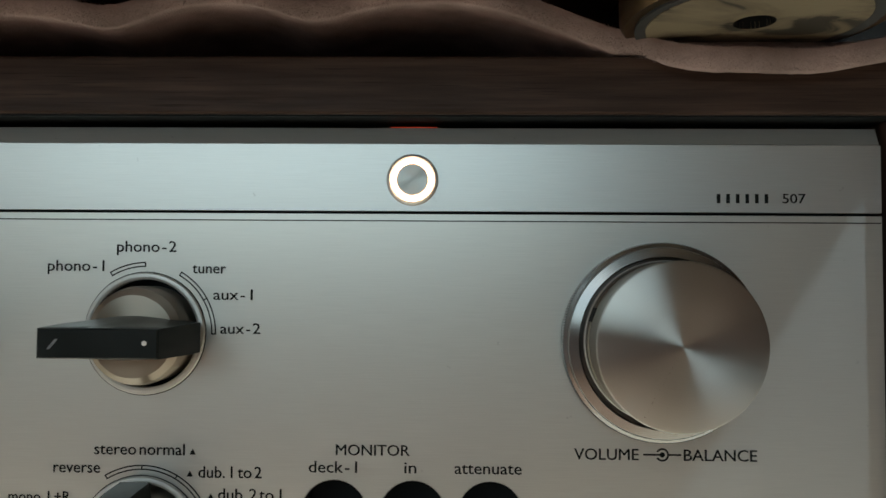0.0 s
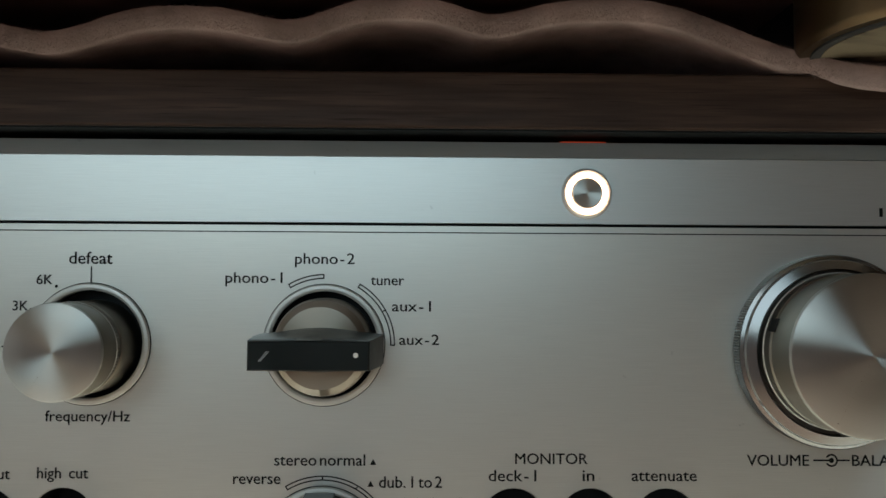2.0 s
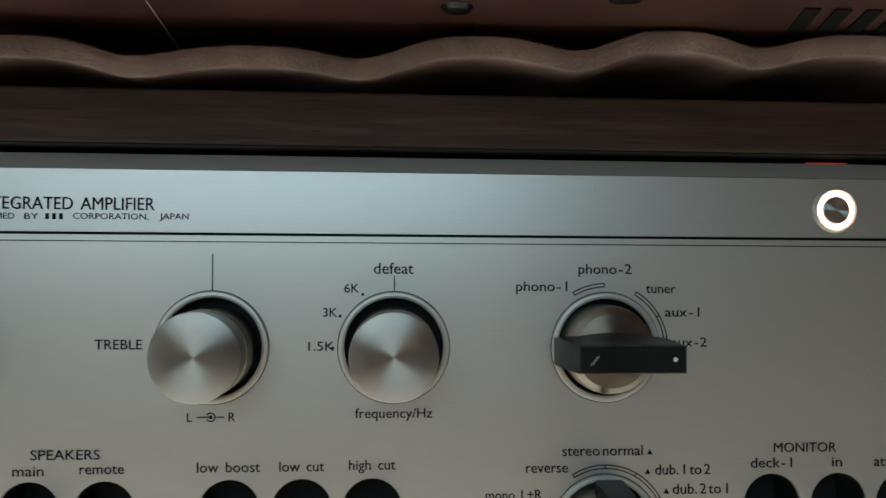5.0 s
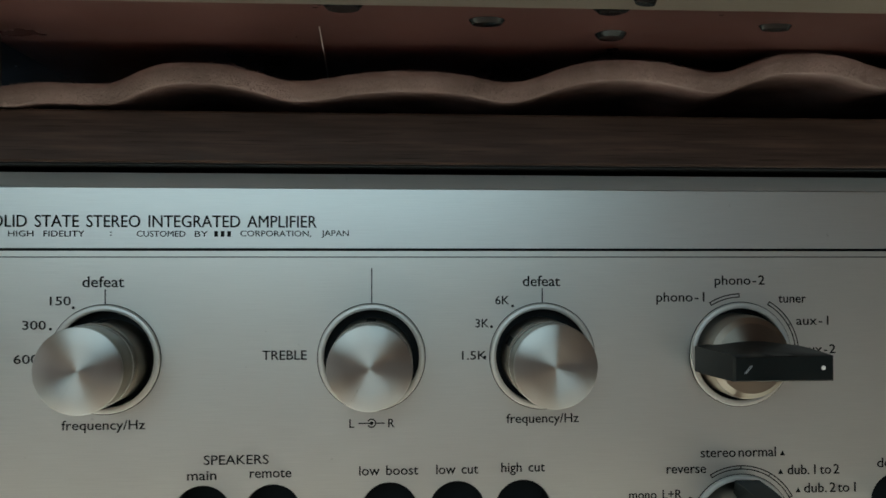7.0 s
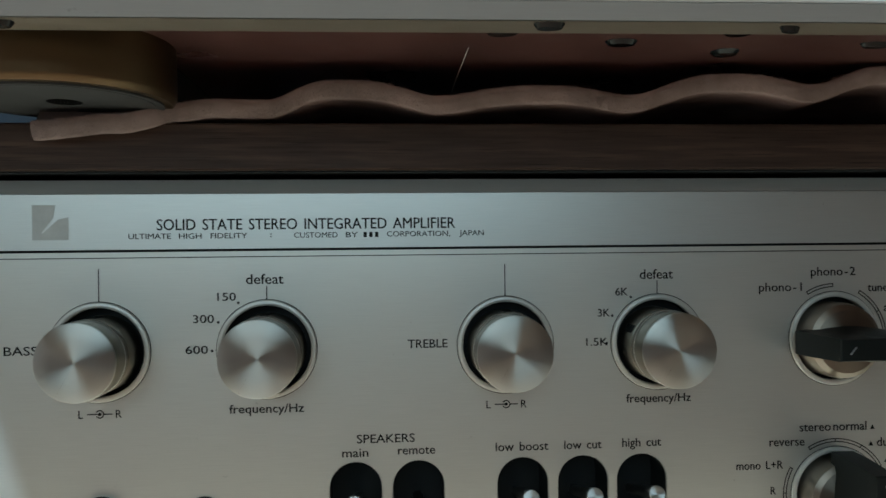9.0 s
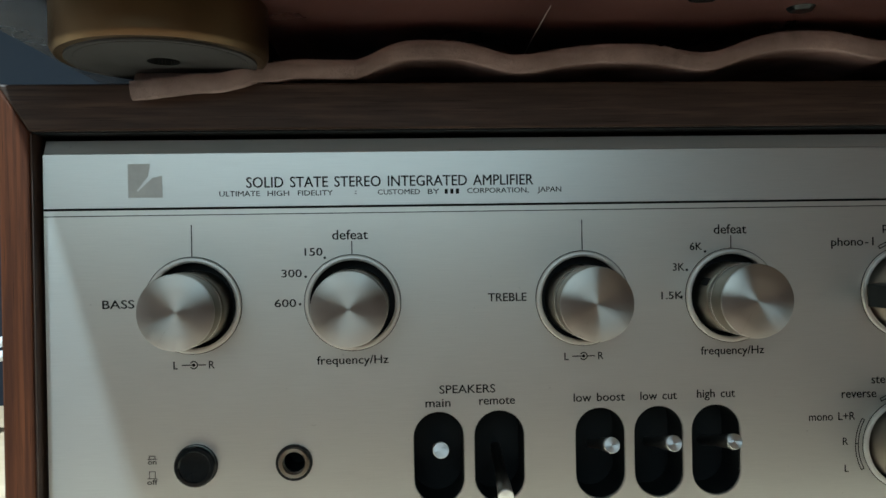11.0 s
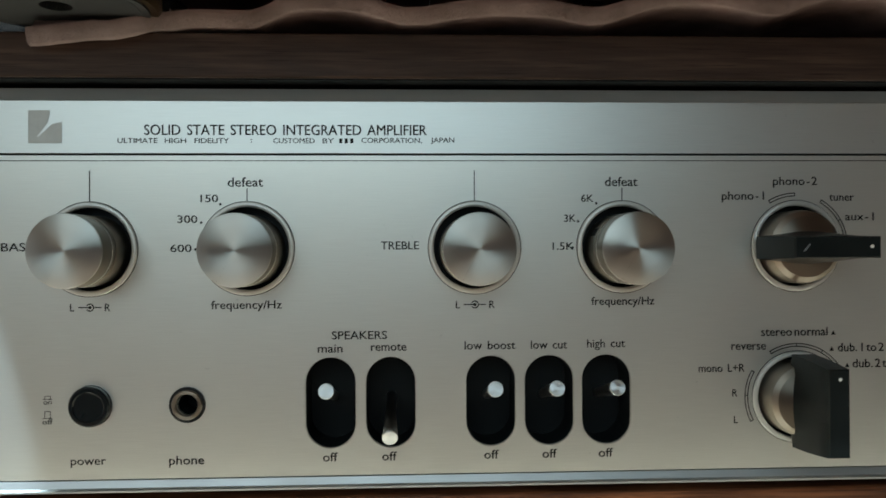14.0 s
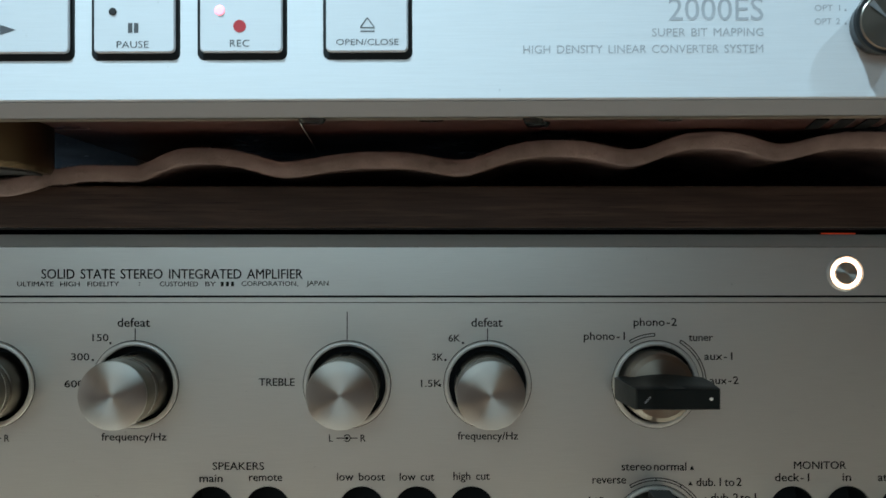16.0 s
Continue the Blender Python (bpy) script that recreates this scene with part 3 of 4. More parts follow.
def toggle(x, up, label):
    k = part("toggle_switch", cup(stadium_line(0, 0, SWW, SWH), 0.0, 0.0150), PIT, amp, label, (x, 0.0004, SZ))
    bm = bmesh.new()
    a, b = stadium_line(0, 0, SWW, SWH), stadium_line(0, 0, SWW - 0.0005, SWH - 0.0005)
    for i in range(len(a)):
        j = (i + 1) % len(a)
        bm.faces.new([bm.verts.new((p[0], y, p[1])) for p, y in ((a[i], 0.0), (a[j], 0.0), (b[j], 0.0006), (b[i], 0.0006))])
    part("slot_edge", bm, RING, k, "bright cut edge", (x, -0.0001, SZ))
    tip, root = Vector((0, -0.0140, 0.0062 if up else -0.0084)), Vector((0, 0.0125, 0))
    long = (tip - root).length
    bm = lathe([(0, 0), (0.0016, 0), (0.0017, -long * 0.4), (0.00235, -long + 0.0025), (0.0025, -long + 0.0008), (0.0022, -long + 0.0001), (0.0010, -long), (0, -long)], 28)
    q = Vector((0, -1, 0)).rotation_difference((tip - root).normalized()).to_matrix()
    bmesh.ops.rotate(bm, verts=bm.verts, matrix=q)
    bat = part("bat", bm, SHAFT, k, "polished metal bat", (x, root.y, SZ), True)
    bm = lathe([(0.00245, 0.0004), (0.00245, 0.0), (0.0023, -0.0002), (0.0, -0.00022)], 28)
    bmesh.ops.rotate(bm, verts=bm.verts, matrix=q)
    part("bat_tip", bm, TIP, bat, "spun metal end", (x, tip.y, SZ + tip.z), True)
    return k


for i, x in enumerate(SW):
    toggle(x, i != 1, "toggle switch flipped down" if i == 1 else "toggle switch flipped up")

pw = part("power_button", lathe([(0.0065, 0.004), (0.0065, -0.0018), (0.0060, -0.0025), (0.0050, -0.0026), (0.0046, -0.0022), (0, -0.0018)], 48), JET, amp, "round black push button", (PWX, 0, SZ), True)
part("button_well", cup(circle_line(0, 0, 0.0067, 40), 0, 0.004), PIT, pw, "", (PWX, 0.0002, SZ))
jack = part("phone_jack", lathe([(0.0034, 0.001), (0.0034, -0.0006), (0.0037, -0.0013), (0.0046, -0.0013), (0.0049, -0.0008), (0.0049, 0)], 48), DISC, amp, "metal headphone socket", (PHX, 0, SZ), True)
part("jack_washer", lathe([(0.0049, -0.0004), (0.0058, -0.0004), (0.0058, 0.0)], 48), BLACK, jack, "", (PHX, -0.0001, SZ), True)
part("socket_hole", cup(circle_line(0, 0, 0.0034, 32), 0, 0.012), PIT, jack, "", (PHX, 0.0005, SZ))

part("lamp_leak", box(-0.0060, 0.0060, 0.0, 0.0008, -0.00024, 0.00024), LEAK, lamp, "thin red glow along the gap", (LAMPX, 0.0042, 0.17446))

# ---- printing on the panel ----
CAPH, LOWH = 0.0026, 0.0030
writing("SOLID STATE STEREO INTEGRATED AMPLIFIER", -0.1215, 0.1602, 0.0911, 0.0033, parent=strip)
SUB = 0.0001828
for word, a, b in (("ULTIMATE", 409, 478), ("HIGH", 491, 528), ("FIDELITY", 543, 603), (":", 641, 644), ("CUSTOMED", 681, 754), ("BY", 768, 788), ("CORPORATION,", 837, 945), ("JAPAN", 961, 1003)):
    writing(word, -0.1755 + ((a + b) / 2 - 409) * SUB, 0.1567, (b - a) * SUB, 0.0016, parent=strip)
bm = bmesh.new()
for i in range(3):
    stroke(bm, -0.1040 + i * 0.0018, 0.1559, -0.1040 + i * 0.0018, 0.1575, 0.0010)
part("printed_bars", bm, INK, strip)
bm = bmesh.new()
for i in range(6):
    stroke(bm, 0.1897 + i * 0.00235, 0.1550, 0.1897 + i * 0.00235, 0.1573, 0.0009)
part("printed_bars", bm, INK, strip)
writing("507", 0.2082, 0.1562, 0.0056, 0.0023, parent=strip)
bm = bmesh.new()
flat_poly(bm, [(-0.2037, 0.1558), (-0.1931, 0.1558), (-0.1931, 0.1627), (-0.1962, 0.1620), (-0.2006, 0.1578), (-0.2010, 0.1580), (-0.1975, 0.1625), (-0.1968, 0.1664), (-0.2037, 0.1664)])
part("printed_mark", bm, LOGO, strip, "plain grey square mark with a pale notch")

WORDS = [
    ("BASS", -0.2073, 0.1225, 0.0098, CAPH), ("TREBLE", -0.0849, 0.1225, 0.0124, CAPH),
    ("defeat", -0.1348, 0.1433, 0.0113, LOWH), ("defeat", -0.0116, 0.1433, 0.0108, LOWH),
    ("150", -0.1464, 0.1380, 0.0056, 0.0024), ("300", -0.1534, 0.1313, 0.0063, 0.0024), ("600", -0.1555, 0.1219, 0.0067, 0.0024),
    ("6K", -0.0230, 0.1378, 0.0040, 0.0024), ("3K", -0.0288, 0.1312, 0.0038, 0.0024), ("1.5K", -0.0311, 0.1220, 0.0070, 0.0024),
    ("frequency/Hz", -0.1346, 0.1031, 0.0226, 0.0026), ("frequency/Hz", -0.0113, 0.1034, 0.0210, 0.0026),
    ("SPEAKERS", -0.0982, 0.0933, 0.0179, CAPH), ("main", -0.1077, 0.0890, 0.0080, 0.0027), ("remote", -0.0887, 0.0892, 0.0115, 0.0027),
    ("low boost", -0.0555, 0.0896, 0.0167, 0.0027), ("low cut", -0.0360, 0.0896, 0.0120, 0.0027), ("high cut", -0.0170, 0.0894, 0.0126, 0.0027),
    ("power", -0.1850, 0.0530, 0.0111, 0.0026), ("phone", -0.1539, 0.0531, 0.0111, 0.0028),
    ("phono - 1", 0.0294, 0.1381, 0.0143, 0.0027), ("phono - 2", 0.0472, 0.1430, 0.0150, 0.0027),
    ("tuner", 0.0631, 0.1378, 0.0084, 0.0026), ("aux - 1", 0.0692, 0.1315, 0.0098, 0.0026), ("aux - 2", 0.0712, 0.1231, 0.0100, 0.0026),
    ("stereo normal", 0.0466, 0.0931, 0.0226, 0.0028), ("reverse", 0.0310, 0.0881, 0.0117, 0.0028),
    ("dub. 1 to 2", 0.0693, 0.0877, 0.0157, 0.0028), ("dub. 2 to 1", 0.0743, 0.0823, 0.0157, 0.0028),
    ("mono L+R", 0.0218, 0.0812, 0.0155, 0.0026), ("R", 0.0262, 0.0729, 0.0017, 0.0024), ("L", 0.0265, 0.0640, 0.0013, 0.0024),
    ("MONITOR", 0.1046, 0.0935, 0.0182, CAPH), ("deck - 1", 0.0948, 0.0893, 0.0119, 0.0028), ("in", 0.1139, 0.0893, 0.0029, 0.0028), ("attenuate", 0.1330, 0.0891, 0.0164, 0.0028),
    ("VOLUME", 0.1619, 0.0932, 0.0157, 0.0027), ("BALANCE", 0.1896, 0.0932, 0.0177, 0.0027),
    ("on", -0.1978, 0.0726, 0.0026, 0.0016), ("off", -0.1978, 0.0665, 0.0032, 0.0016),
]
for x in (-0.1078, -0.0886, -0.0552, -0.0360, -0.0173):
    WORDS.append(("off", x, 0.0538, 0.0047, 0.0028))
for c in (KX["bass"], KX["treble"]):
    WORDS += [("L", c - 0.0056, 0.1030, 0.0013, 0.0024), ("R", c + 0.0056, 0.1030, 0.0017, 0.0024)]
for body, x, z, w, h in WORDS:
    writing(body, x, z, w, h, parent=panel, gap=0.45 if body[:4] in ("dub.", "ster") else 0.3 if " - " in body else 1.5)


def dial_lines(items):
    for x0, z0, x1, z1, w in items:
        bm = bmesh.new()
        stroke(bm, x0, z0, x1, z1, w)
        part("index_line", bm, INK, panel)


dial_lines([(KX["bass"], 0.1371, KX["bass"], 0.1470, 0.00032), (KX["treble"], 0.1371, KX["treble"], 0.1470, 0.00032),
            (KX["bass_turn"], 0.1370, KX["bass_turn"], 0.1412, 0.00032), (KX["treble_turn"], 0.1370, KX["treble_turn"], 0.1412, 0.00032)])
for c in (KX["bass_turn"], KX["treble_turn"]):
    for dx, dz in ((-0.0086, 0.0144), (-0.0147, 0.0085), (-0.0166, -0.0002)):
        bm = bmesh.new()
        flat_poly(bm, circle_line(c + dx, KZ + dz, 0.00042, 14))
        part("index_dot", bm, INK, panel)


def centre_mark(x, z, k=1.0):
    bm = bmesh.new()
    arc_band(bm, x, z, 0.00095 * k, 0.00036 * k, -150, 150)
    flat_poly(bm, circle_line(x, z, 0.00052 * k, 14))
    stroke(bm, x - 0.0037 * k, z, x - 0.0004 * k, z, 0.00034 * k)
    stroke(bm, x + 0.0013 * k, z, x + 0.0037 * k, z, 0.00034 * k)
    part("centre_mark", bm, INK, panel)


centre_mark(KX["bass"], 0.1030)
centre_mark(KX["treble"], 0.1030)
centre_mark(0.1755, 0.0932, 1.25)
part("printed_arc", arc_frame(SELX, KZ, 91, 121, ()), INK, panel)
part("printed_arc", arc_frame(SELX, KZ, 0, 60, (30,)), INK, panel)
part("printed_arc", arc_frame(SELX, SZ, 29, 121, (60, 90)), INK, panel)
part("printed_arc", arc_frame(SELX, SZ, 150, 207, (178,)), INK, panel)
for x, z in ((0.0599, 0.0925), (0.0593, 0.0871), (0.0646, 0.0816)):
    bm = bmesh.new()
    flat_poly(bm, [(x - 0.0008, z - 0.0006), (x + 0.0008, z - 0.0006), (x, z + 0.0009)])
    part("pointer_mark", bm, INK, panel)
for z0, z1, b in ((0.0737, 0.0747, 0.0004), (0.0676, 0.0698, 0.0)):
    bm = bmesh.new()
    stroke(bm, -0.1987, z0, -0.1987, z1, 0.0002)
    stroke(bm, -0.1969, z0, -0.1969, z1, 0.0002)
    stroke(bm, -0.1988, z1, -0.1968, z1, 0.0002)
    stroke(bm, -0.1993, z0, -0.1963, z0, 0.0002)
    part("button_symbol", bm, INK, panel)

# ---- felt mat ----


def ease(a, b, x):
    u = min(1.0, max(0.0, (x - a) / (b - a)))
    return u * u * (3 - 2 * u)


# crests and troughs of the mat's upper front edge, from its one end to the other
RIPPLES = ((-0.199, 0.1899), (-0.176, 0.1919), (-0.148, 0.1976), (-0.133, 0.1974), (-0.110, 0.2036), (-0.081, 0.1988), (-0.048, 0.2022), (-0.0215, 0.1994),
           (0.012, 0.2062), (0.038, 0.2029), (0.066, 0.2091), (0.089, 0.2049), (0.118, 0.2092), (0.123, 0.2091), (0.187, 0.1906), (0.206, 0.1902), (0.234, 0.1938))
THICK = 0.0054


def felt_front(x):
    """Height of the mat's middle along its front edge."""
    for (a, za), (b, zb) in zip(RIPPLES, RIPPLES[1:]):
        if x <= b:
            break
    u = (x - a) / (b - a)
    if -0.133 <= a < 0.118:  # broad crests, narrow troughs
        u = 1 - (1 - u) ** 1.45 if zb > za else u ** 1.45
    return za + (zb - za) * ease(0, 1, u) - THICK / 2


def felt_lip(x):
    """How far the front edge stands forward: a little more where the ends droop over the case."""
    return -0.0062 - 0.0066 * max(1 - ease(-0.172, -0.148, x), ease(0.150, 0.186, x))


def felt_mat():
    bm = bmesh.new()
    nx, ny, nr, x0, x1, y1 = 300, 22, 8, -0.1985, 0.2330, 0.150
    rest = Z_T1 + 0.0004
    rings = []
    for i in range(nx + 1):
        x = x0 + (x1 - x0) * i / nx
        f, y0 = felt_front(x), felt_lip(x)
        y0 += 0.0006 * noise.noise(Vector((x * 140, 3.1, 0))) + 0.0004 * noise.noise(Vector((x * 600, 7.0, 0)))
        top, bot = [], []
        for j in range(ny + 1):
            y = y0 + 0.0009 + (y1 - y0 - 0.0009) * (j / ny) ** 1.7
            on = ease(-0.0108, -0.0072, y)
            low = max(f - THICK / 2, rest) * on + (f - THICK / 2) * (1 - on)
            high = max(f + THICK / 2, low + 0.0024)
            wob = 0.00025 * noise.noise(Vector((x * 300, y * 300, 1.0)))
            top.append((y, high + wob))
            bot.append((y + 0.0020 * (1 - j / ny), low + wob * 0.5))
        (yt, zt), (yb, zb) = top[0], bot[0]
        nose = []
        for k in range(1, nr):
            a = math.pi * k / nr
            u = 0.5 - 0.5 * math.cos(a)
            nose.append((yt - 0.0009 * math.sin(a) ** 0.4 + 0.0020 * u * u, zt + (zb - zt) * u))
        rings.append([bm.verts.new((x, y, z)) for y, z in top[::-1] + nose + bot])
    for a, b in zip(rings, rings[1:]):
        for k in range(len(a)):
            n = (k + 1) % len(a)
            bm.faces.new((a[k], a[n], b[n], b[k]))
    bm.faces.new(rings[0])
    bm.faces.new(rings[-1])
    ob = part("felt_mat", bm, FELT, None, "", (0, 0, 0), True)
    fibres = bmesh.new()
    rng = random.Random(11)
    for _ in range(34000):
        x = rng.uniform(x0 + 0.0005, x1 - 0.0005)
        f, u = felt_front(x), rng.uniform(-1, 1)
        root = Vector((x, felt_lip(x) + 0.0001 + 0.0008 * u * u, f + u * 0.0026))
        way = Vector((rng.uniform(-1, 1), -rng.uniform(0.1, 1.0) * (1 - 0.6 * abs(u)), u * 1.1 + rng.uniform(-0.5, 0.5))).normalized()
        side = way.cross(Vector((0, 1, 0.3))).normalized() * 0.00005
        tip = root + way * rng.uniform(0.0003, 0.0011)
        fibres.faces.new([fibres.verts.new(p) for p in (root - side, root + side, tip)])
    tagged(part("felt_fuzz", fibres, FELT, ob), kind="stuff")
    return tagged(ob, "rippled brown wool felt mat lying between amplifier and deck", "mat")


felt_mat()

# ---- tape deck ----
LEAN = 0.0046
DX0, DX1, DY, DZ0, DZ1, DU = -0.2455, 0.2620, -0.0755, 0.2051, 0.325, 0.2096
deck = thing("digital_tape_deck", (0, 0.10, 0.1936), "silver digital tape deck standing on gold feet above the amplifier", "tape deck")
face = part("front_plate", box(DX0, DX1, DY, DY + 0.005, DZ0, DZ1, 0.0006), DECK, deck, "silver-white brushed front")
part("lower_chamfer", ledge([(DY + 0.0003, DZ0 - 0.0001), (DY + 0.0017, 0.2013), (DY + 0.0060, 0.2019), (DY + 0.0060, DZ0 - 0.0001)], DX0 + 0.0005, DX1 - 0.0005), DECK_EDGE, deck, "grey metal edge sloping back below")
lip = part("lower_lip", ledge([(DY + 0.0018, 0.2011), (-0.0550, 0.2038), (-0.0545, DU - 0.0003), (DY + 0.0062, DU - 0.0003), (DY + 0.0062, 0.2018)], DX0 + 0.0005, DX1 - 0.0005), DECK_LIP, deck, "metal lower edge with tan light from below in its colour")
part("casing", box(DX0 + 0.002, DX1 - 0.002, DY + 0.0055, 0.30, DU + 0.0022, DZ1 - 0.001), DECK_CASE, deck, "dark casing")
for x0, x1 in ((DX0 + 0.002, -0.1625), (0.1685, DX1 - 0.002)):
    part("bottom_edge", box(x0, x1, -0.0540, 0.298, DU + 0.0002, DU + 0.0021), DECK_CASE, deck, "dark steel underside edge")
bottom = part("bottom_plate", box(-0.162, 0.168, -0.0540, 0.298, DU, DU + 0.002), COPPER, deck, "copper-plated bottom plate")


def louvre(x, y, z, w, d, parent, slant=0.0):
    bm = bmesh.new()
    n, ring = 14, []
    for k in range(n):
        a = 2 * math.pi * k / n
        px, py = w / 2 * math.cos(a), d / 2 * math.sin(a)
        ring.append(bm.verts.new((px + slant * py, py, 0)))
    low = [bm.verts.new((v.co.x * 0.8, v.co.y * 0.7, -0.0011)) for v in ring]
    for k in range(n):
        m = (k + 1) % n
        bm.faces.new((ring[k], ring[m], low[m], low[k]))
    bm.faces.new(low)
    part("vent_louvre", bm, JET, parent, "small dark pressed louvre", (x, y, z - 0.0001), True)


for x, y, w, d, slant in ((-0.1800, -0.0690, 0.0070, 0.0050, 0.0), (-0.0608, -0.0708, 0.0072, 0.0050, 0.0), (-0.0036, -0.0680, 0.0050, 0.0042, 0.6)):
    louvre(x, y, 0.2010 + (y + 0.0737) * 0.144, w, d, lip, slant)
for x, y, w, d in ((-0.0020, -0.0405, 0.0098, 0.0130), (0.0040, -0.0170, 0.0086, 0.0080), (-0.0662, -0.0380, 0.0098, 0.0090), (-0.0308, -0.0275, 0.0094, 0.0060), (0.0448, -0.0265, 0.0090, 0.0045)):
    louvre(x, y, DU, w, d, bottom)
for k in range(7):
    bm = bmesh.new()
    for v in bmesh.ops.create_cube(bm, size=1.0)["verts"]:
        v.co = Vector((v.co.x * 0.0044 + v.co.y * 0.0050, v.co.y * 0.0180, v.co.z * 0.0008))
    part("vent_slot", bm, PIT, bottom, "slanting dark vent slot", (0.0975 + 0.0083 * k, -0.0135, DU - 0.0001))


def deck_foot(x, sole, label):
    y, z0 = -0.0195, 0.1937 - LEAN * (x + 0.12)
    f = part("foot", turned_up(lathe([(0.0262, 0.0), (0.0285, 0.0), (0.0293, -0.0010), (0.0297, -0.0020), (0.0297, -(DU - z0) - 0.0001), (0, -(DU - z0) - 0.0001)], 96)), BRASS, deck, label, (x, y, z0), True)
    part("sole_rim", turned_up(lathe([(0.0238, 0.0003), (0.0262, 0.0006), (0.0264, -0.0016), (0.0238, -0.0016)], 72, closed=True)), SOLE, f, "", (x, y, z0), True)
    part("sole", turned_up(lathe([(0.0046, 0.0), (0.0237, 0.0004), (0.0237, -0.0016), (0.0046, -0.0016)], 72, closed=True)), sole, f, "", (x, y, z0), True)
    part("screw_well", turned_up(lathe([(0.0046, 0.0), (0.0046, -0.0060), (0, -0.0060)], 32)), PIT, f, "", (x, y, z0), True)


deck_foot(-0.1862, SOLE, "gold foot with a dark rubber sole")
deck_foot(0.1915, PALE_SOLE, "gold foot whose sole has a cream reflection in its colour")
for x in (-0.1862, 0.1915):
    z0 = Z_T1 + 0.0002 - LEAN * (x + 0.12)
    part("rear_foot", turned_up(lathe([(0, 0), (0.028, 0), (0.029, -0.002), (0.029, z0 - DU), (0, z0 - DU)], 48)), BRASS, deck, "", (x, 0.21, z0), True)


def rounded_slab(x0, x1, z0, z1, rad, y0, y1, edge=0.0004):
    """An upright slab with round corners and a softened front rim at y0."""
    def outline(inset):
        pts, q = [], max(0.0002, rad - inset)
        for cx, cz, a in ((x1 - rad, z1 - rad, 0), (x0 + rad, z1 - rad, 90), (x0 + rad, z0 + rad, 180), (x1 - rad, z0 + rad, 270)):
            pts += [(cx + q * math.cos(radians(a + 15 * k)), cz + q * math.sin(radians(a + 15 * k))) for k in range(7)]
        return pts
    bm = bmesh.new()
    rings = [[bm.verts.new((x, y, z)) for x, z in outline(inset)] for inset, y in ((0, y1), (0, y0 + edge), (edge * 0.4, y0 + edge * 0.3), (edge, y0))]
    for a, b in zip(rings, rings[1:]):
        for k in range(len(a)):
            n = (k + 1) % len(a)
            bm.faces.new((a[k], a[n], b[n], b[k]))
    bm.faces.new(rings[0])
    bm.faces.new(rings[-1])
    return bm


def deck_button(x0, x1, label):
    b = part("button", rounded_slab(x0 + 0.0006, x1 - 0.0006, 0.2182, 0.2372, 0.0013, -0.0006, 0.0), BUTTON, deck, label, (0, DY - 0.0003, 0))
    # Black slab reaches further below and right, drawing the key's shadow gap.
    part("button_well", rounded_slab(x0 - 0.0003, x1 + 0.0005, 0.2164, 0.2382, 0.0019, -0.0003, 0.0003, 0.0002), PIT, b, "black surround, wider below and right for the key's shadow", (0, DY + 0.0002, 0), True)
    return b


FY = DY - 0.00095
play = deck_button(-0.1417, -0.1201, "silver play key")
pause = deck_button(-0.1152, -0.0936, "silver pause key")
rec = deck_button(-0.0886, -0.0667, "silver record key with a lit lamp")
eject = deck_button(-0.0570, -0.0352, "silver open and close key")
bm = bmesh.new()
flat_poly(bm, [(-0.1380, 0.2228), (-0.1380, 0.2254), (-0.1340, 0.2241)], FY)
part("play_symbol", bm, KEYINK, play)
bm = bmesh.new()
stroke(bm, -0.1054, 0.2232, -0.1054, 0.2257, 0.0011, FY)
stroke(bm, -0.1039, 0.2232, -0.1039, 0.2257, 0.0011, FY)
part("pause_symbol", bm, KEYINK, pause)
writing("PAUSE", -0.1048, 0.2203, 0.0080, 0.0017, FY, pause, KEYINK)
bm = bmesh.new()
flat_poly(bm, circle_line(-0.0780, 0.2248, 0.0016, 24), FY)
part("record_symbol", bm, RED, rec)
writing("REC", -0.0780, 0.2205, 0.0049, 0.0017, FY, rec, KEYINK)
bm = bmesh.new()
for x0, z0, x1, z1 in ((-0.0478, 0.2243, -0.0460, 0.2268), (-0.0460, 0.2268, -0.0442, 0.2243), (-0.0478, 0.2243, -0.0442, 0.2243), (-0.0478, 0.2234, -0.0442, 0.2234)):
    stroke(bm, x0, z0, x1, z1, 0.0003, FY)
part("open_symbol", bm, KEYINK, eject)
writing("OPEN/CLOSE", -0.0460, 0.2207, 0.0157, 0.0015, FY, eject, KEYINK)
part("key_lamp", lathe([(0, -0.0002), (0.0008, -0.00016), (0.0010, 0)], 20), BLACK, pause, "unlit dot lamp", (-0.1098, FY, 0.2286), True)
part("key_lamp", lathe([(0, -0.0003), (0.0010, -0.0002), (0.0012, 0)], 20), LED, rec, "glowing red lamp", (-0.0830, FY, 0.2288), True)
FT = DY - 0.00005
writing("2000ES", 0.0418, 0.2289, 0.0239, 0.0056, FT, face, GREYINK)
writing("SUPER BIT MAPPING", 0.0397, 0.2231, 0.0281, 0.0020, FT, face, GREYINK)
writing("HIGH DENSITY LINEAR CONVERTER SYSTEM", 0.0234, 0.2189, 0.0605, 0.0020, FT, face, GREYINK)
writing("OPT 1", 0.0699, 0.2291, 0.0064, 0.0015, FT, face, GREYINK)
writing("OPT 2", 0.0699, 0.2257, 0.0064, 0.0015, FT, face, GREYINK)
for z in (0.2285, 0.2251):
    bm = bmesh.new()
    flat_poly(bm, circle_line(0.0745, z, 0.0003, 10), FT)
    part("index_dot", bm, GREYINK, face)
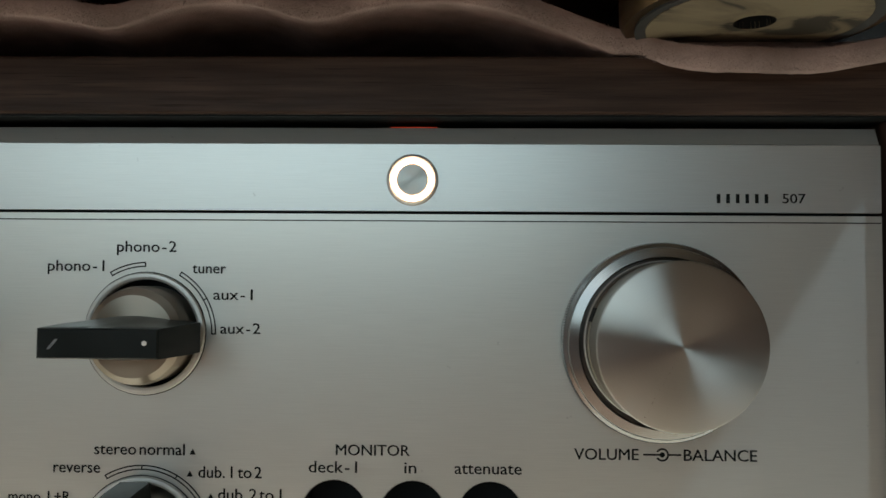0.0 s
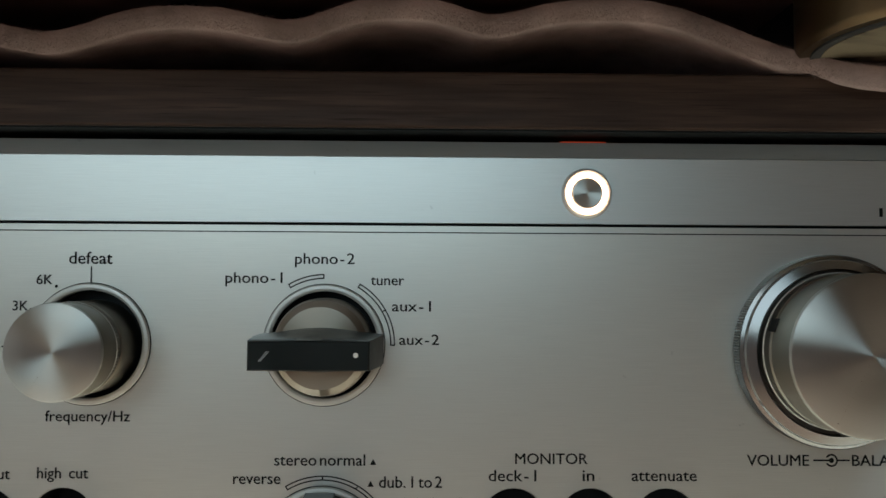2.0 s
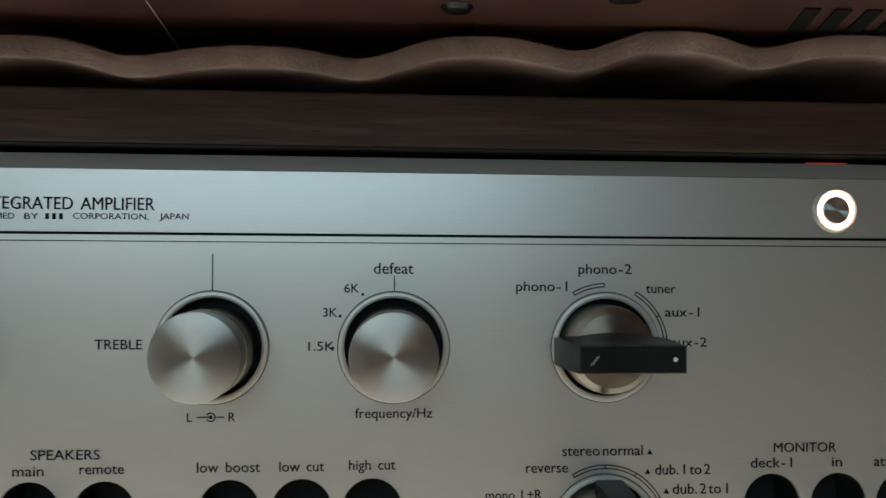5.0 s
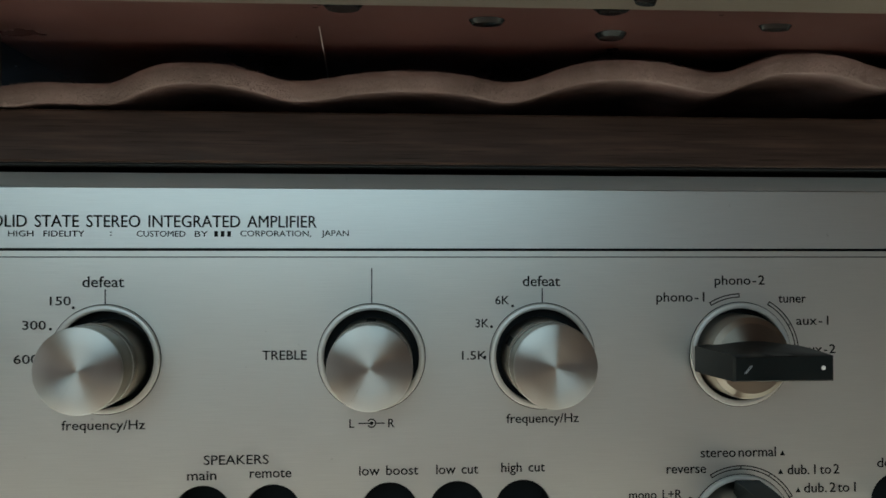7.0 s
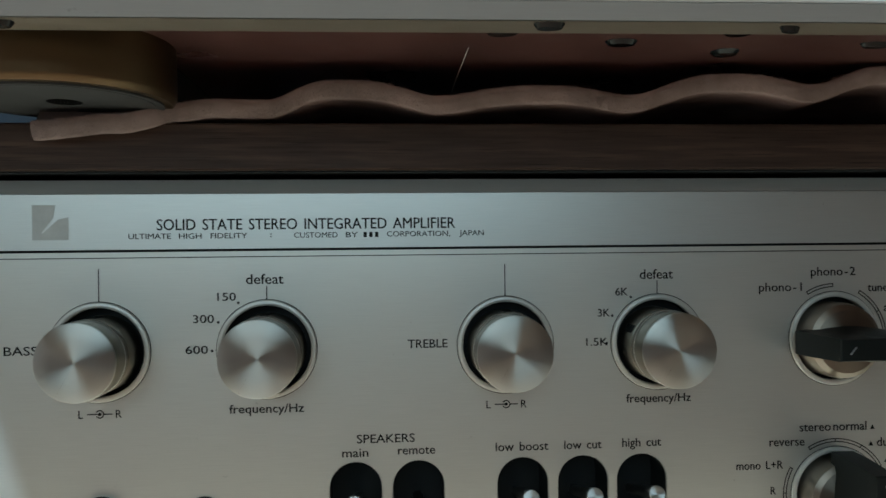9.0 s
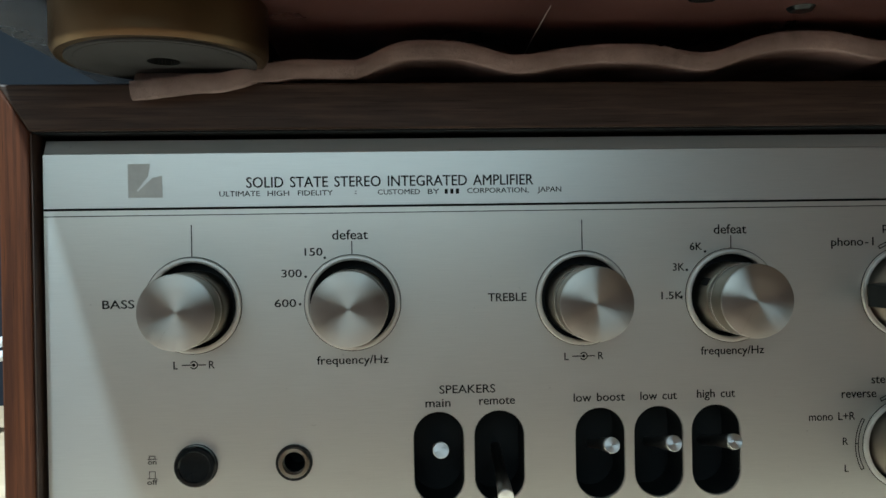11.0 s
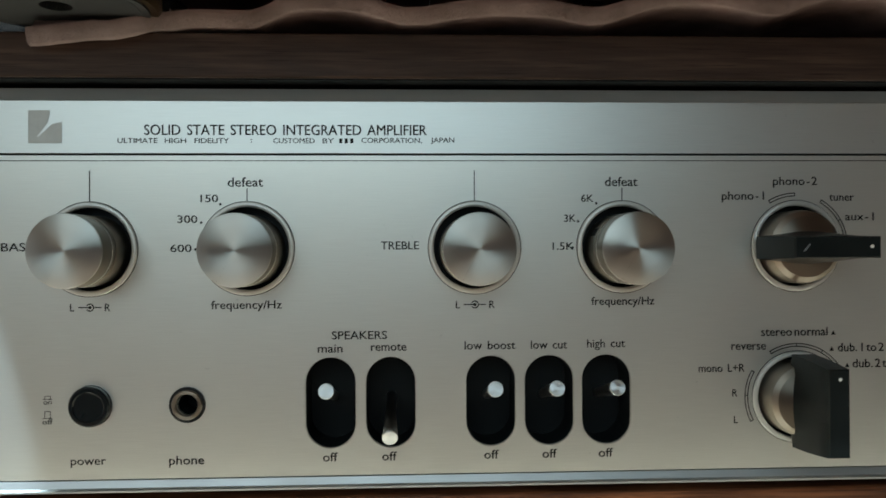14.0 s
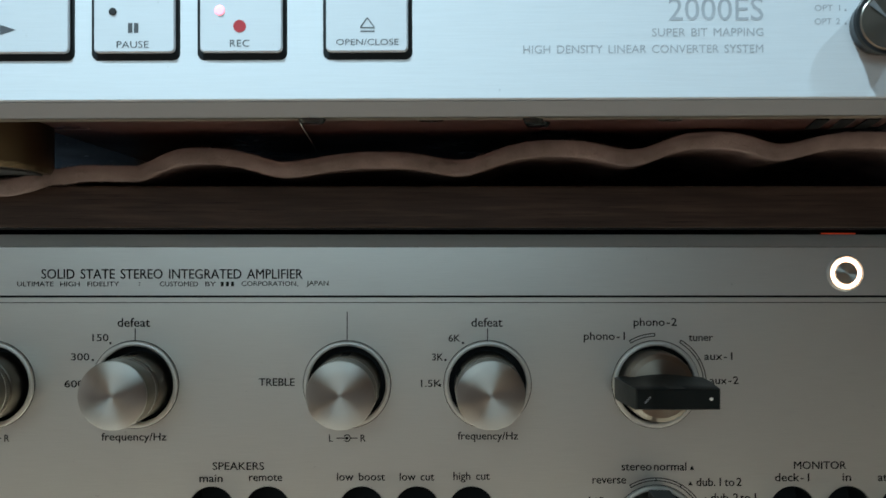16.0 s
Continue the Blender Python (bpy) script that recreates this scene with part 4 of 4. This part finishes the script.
ik = part("input_knob", lathe([(0, 0), (0.0072, 0), (0.0076, -0.0026), (0.0083, -0.0040), (0.0080, -0.0047), (0.0072, -0.0048)], 56), BLACK, deck, "round input selector with a dark rim", (0.0826, DY, 0.2242), True)
part("knob_face", lathe([(0.0072, -0.0046), (0.0068, -0.0051), (0, -0.0052)], 56), SKIRT, ik, "grey metal face", (0.0826, DY, 0.2242), True)
bm = bmesh.new()
flat_poly(bm, [(-0.0005, 0.0005), (0.0005, -0.0005), (-0.0040, 0.0052), (-0.0052, 0.0040)][::-1], 0.0)
part("pointer", bm, TRIM, ik, "pale pointer wedge", (0.0826, DY - 0.0054, 0.2242))

# keys, knob and printing sit a little low on the face
for ob in (play, pause, rec, eject, ik, *[c for c in face.children if c.name.startswith(("lettering", "index_dot"))]):
    ob.matrix_basis = Matrix.Translation((0, 0, -0.0010)) @ ob.matrix_basis

# the deck leans by a third of a degree, its one end a little higher
pivot = Matrix.Translation((-0.12, 0, DU))
deck.matrix_basis = pivot @ Matrix.Rotation(-LEAN, 4, "Y") @ pivot.inverted() @ deck.matrix_basis

# ---- small things round the stack ----


def tube(name, pts, radius, material, label, category):
    cu = bpy.data.curves.new(name, "CURVE")
    cu.dimensions, cu.bevel_depth, cu.bevel_resolution, cu.resolution_u = "3D", radius, 4, 12
    sp = cu.splines.new("BEZIER")
    sp.bezier_points.add(len(pts) - 1)
    for p, c in zip(sp.bezier_points, pts):
        p.co = c
        p.handle_left_type = p.handle_right_type = "AUTO"
    cu.use_fill_caps = True
    ob = new(name, cu)
    mesh = bpy.data.meshes.new_from_object(ob.evaluated_get(bpy.context.evaluated_depsgraph_get()))
    bpy.data.objects.remove(ob)
    mesh.shade_smooth()
    return tagged(link_mesh(name, mesh, material), label, category)


for k in (0, 1):
    dz = -0.0095 * k
    tube("cable", [(-0.70, 0.33, TABLE_Z + 0.0034), (-0.56, 0.315, 0.030 + dz * 0.4), (-0.396, 0.290 - 0.002 * k, 0.0768 + dz), (-0.30, 0.288, 0.106 + dz), (-0.20, 0.300, 0.108 + dz), (-0.12, 0.2755, 0.100 + dz)], 0.0034,
         CABLE, "white cable running from the table behind the amplifier", "cable")
tube("thin_wire", [(-0.0746, 0.0220, 0.2058), (-0.0742, 0.0080, 0.2074), (-0.0737, -0.0100, 0.2088), (-0.0734, -0.0202, 0.2096)], 0.00013, CABLE, "short thin pale wire hanging under the deck", "wire")
plug = thing("power_adapter", (-0.436, 0.27, TABLE_Z), "small white plastic power adapter lying on the table", "adapter")
part("body", box(-0.466, -0.406, 0.245, 0.300, TABLE_Z + 0.0002, TABLE_Z + 0.030, 0.005, 3), CABLE, plug, "", (0, 0, 0), True)
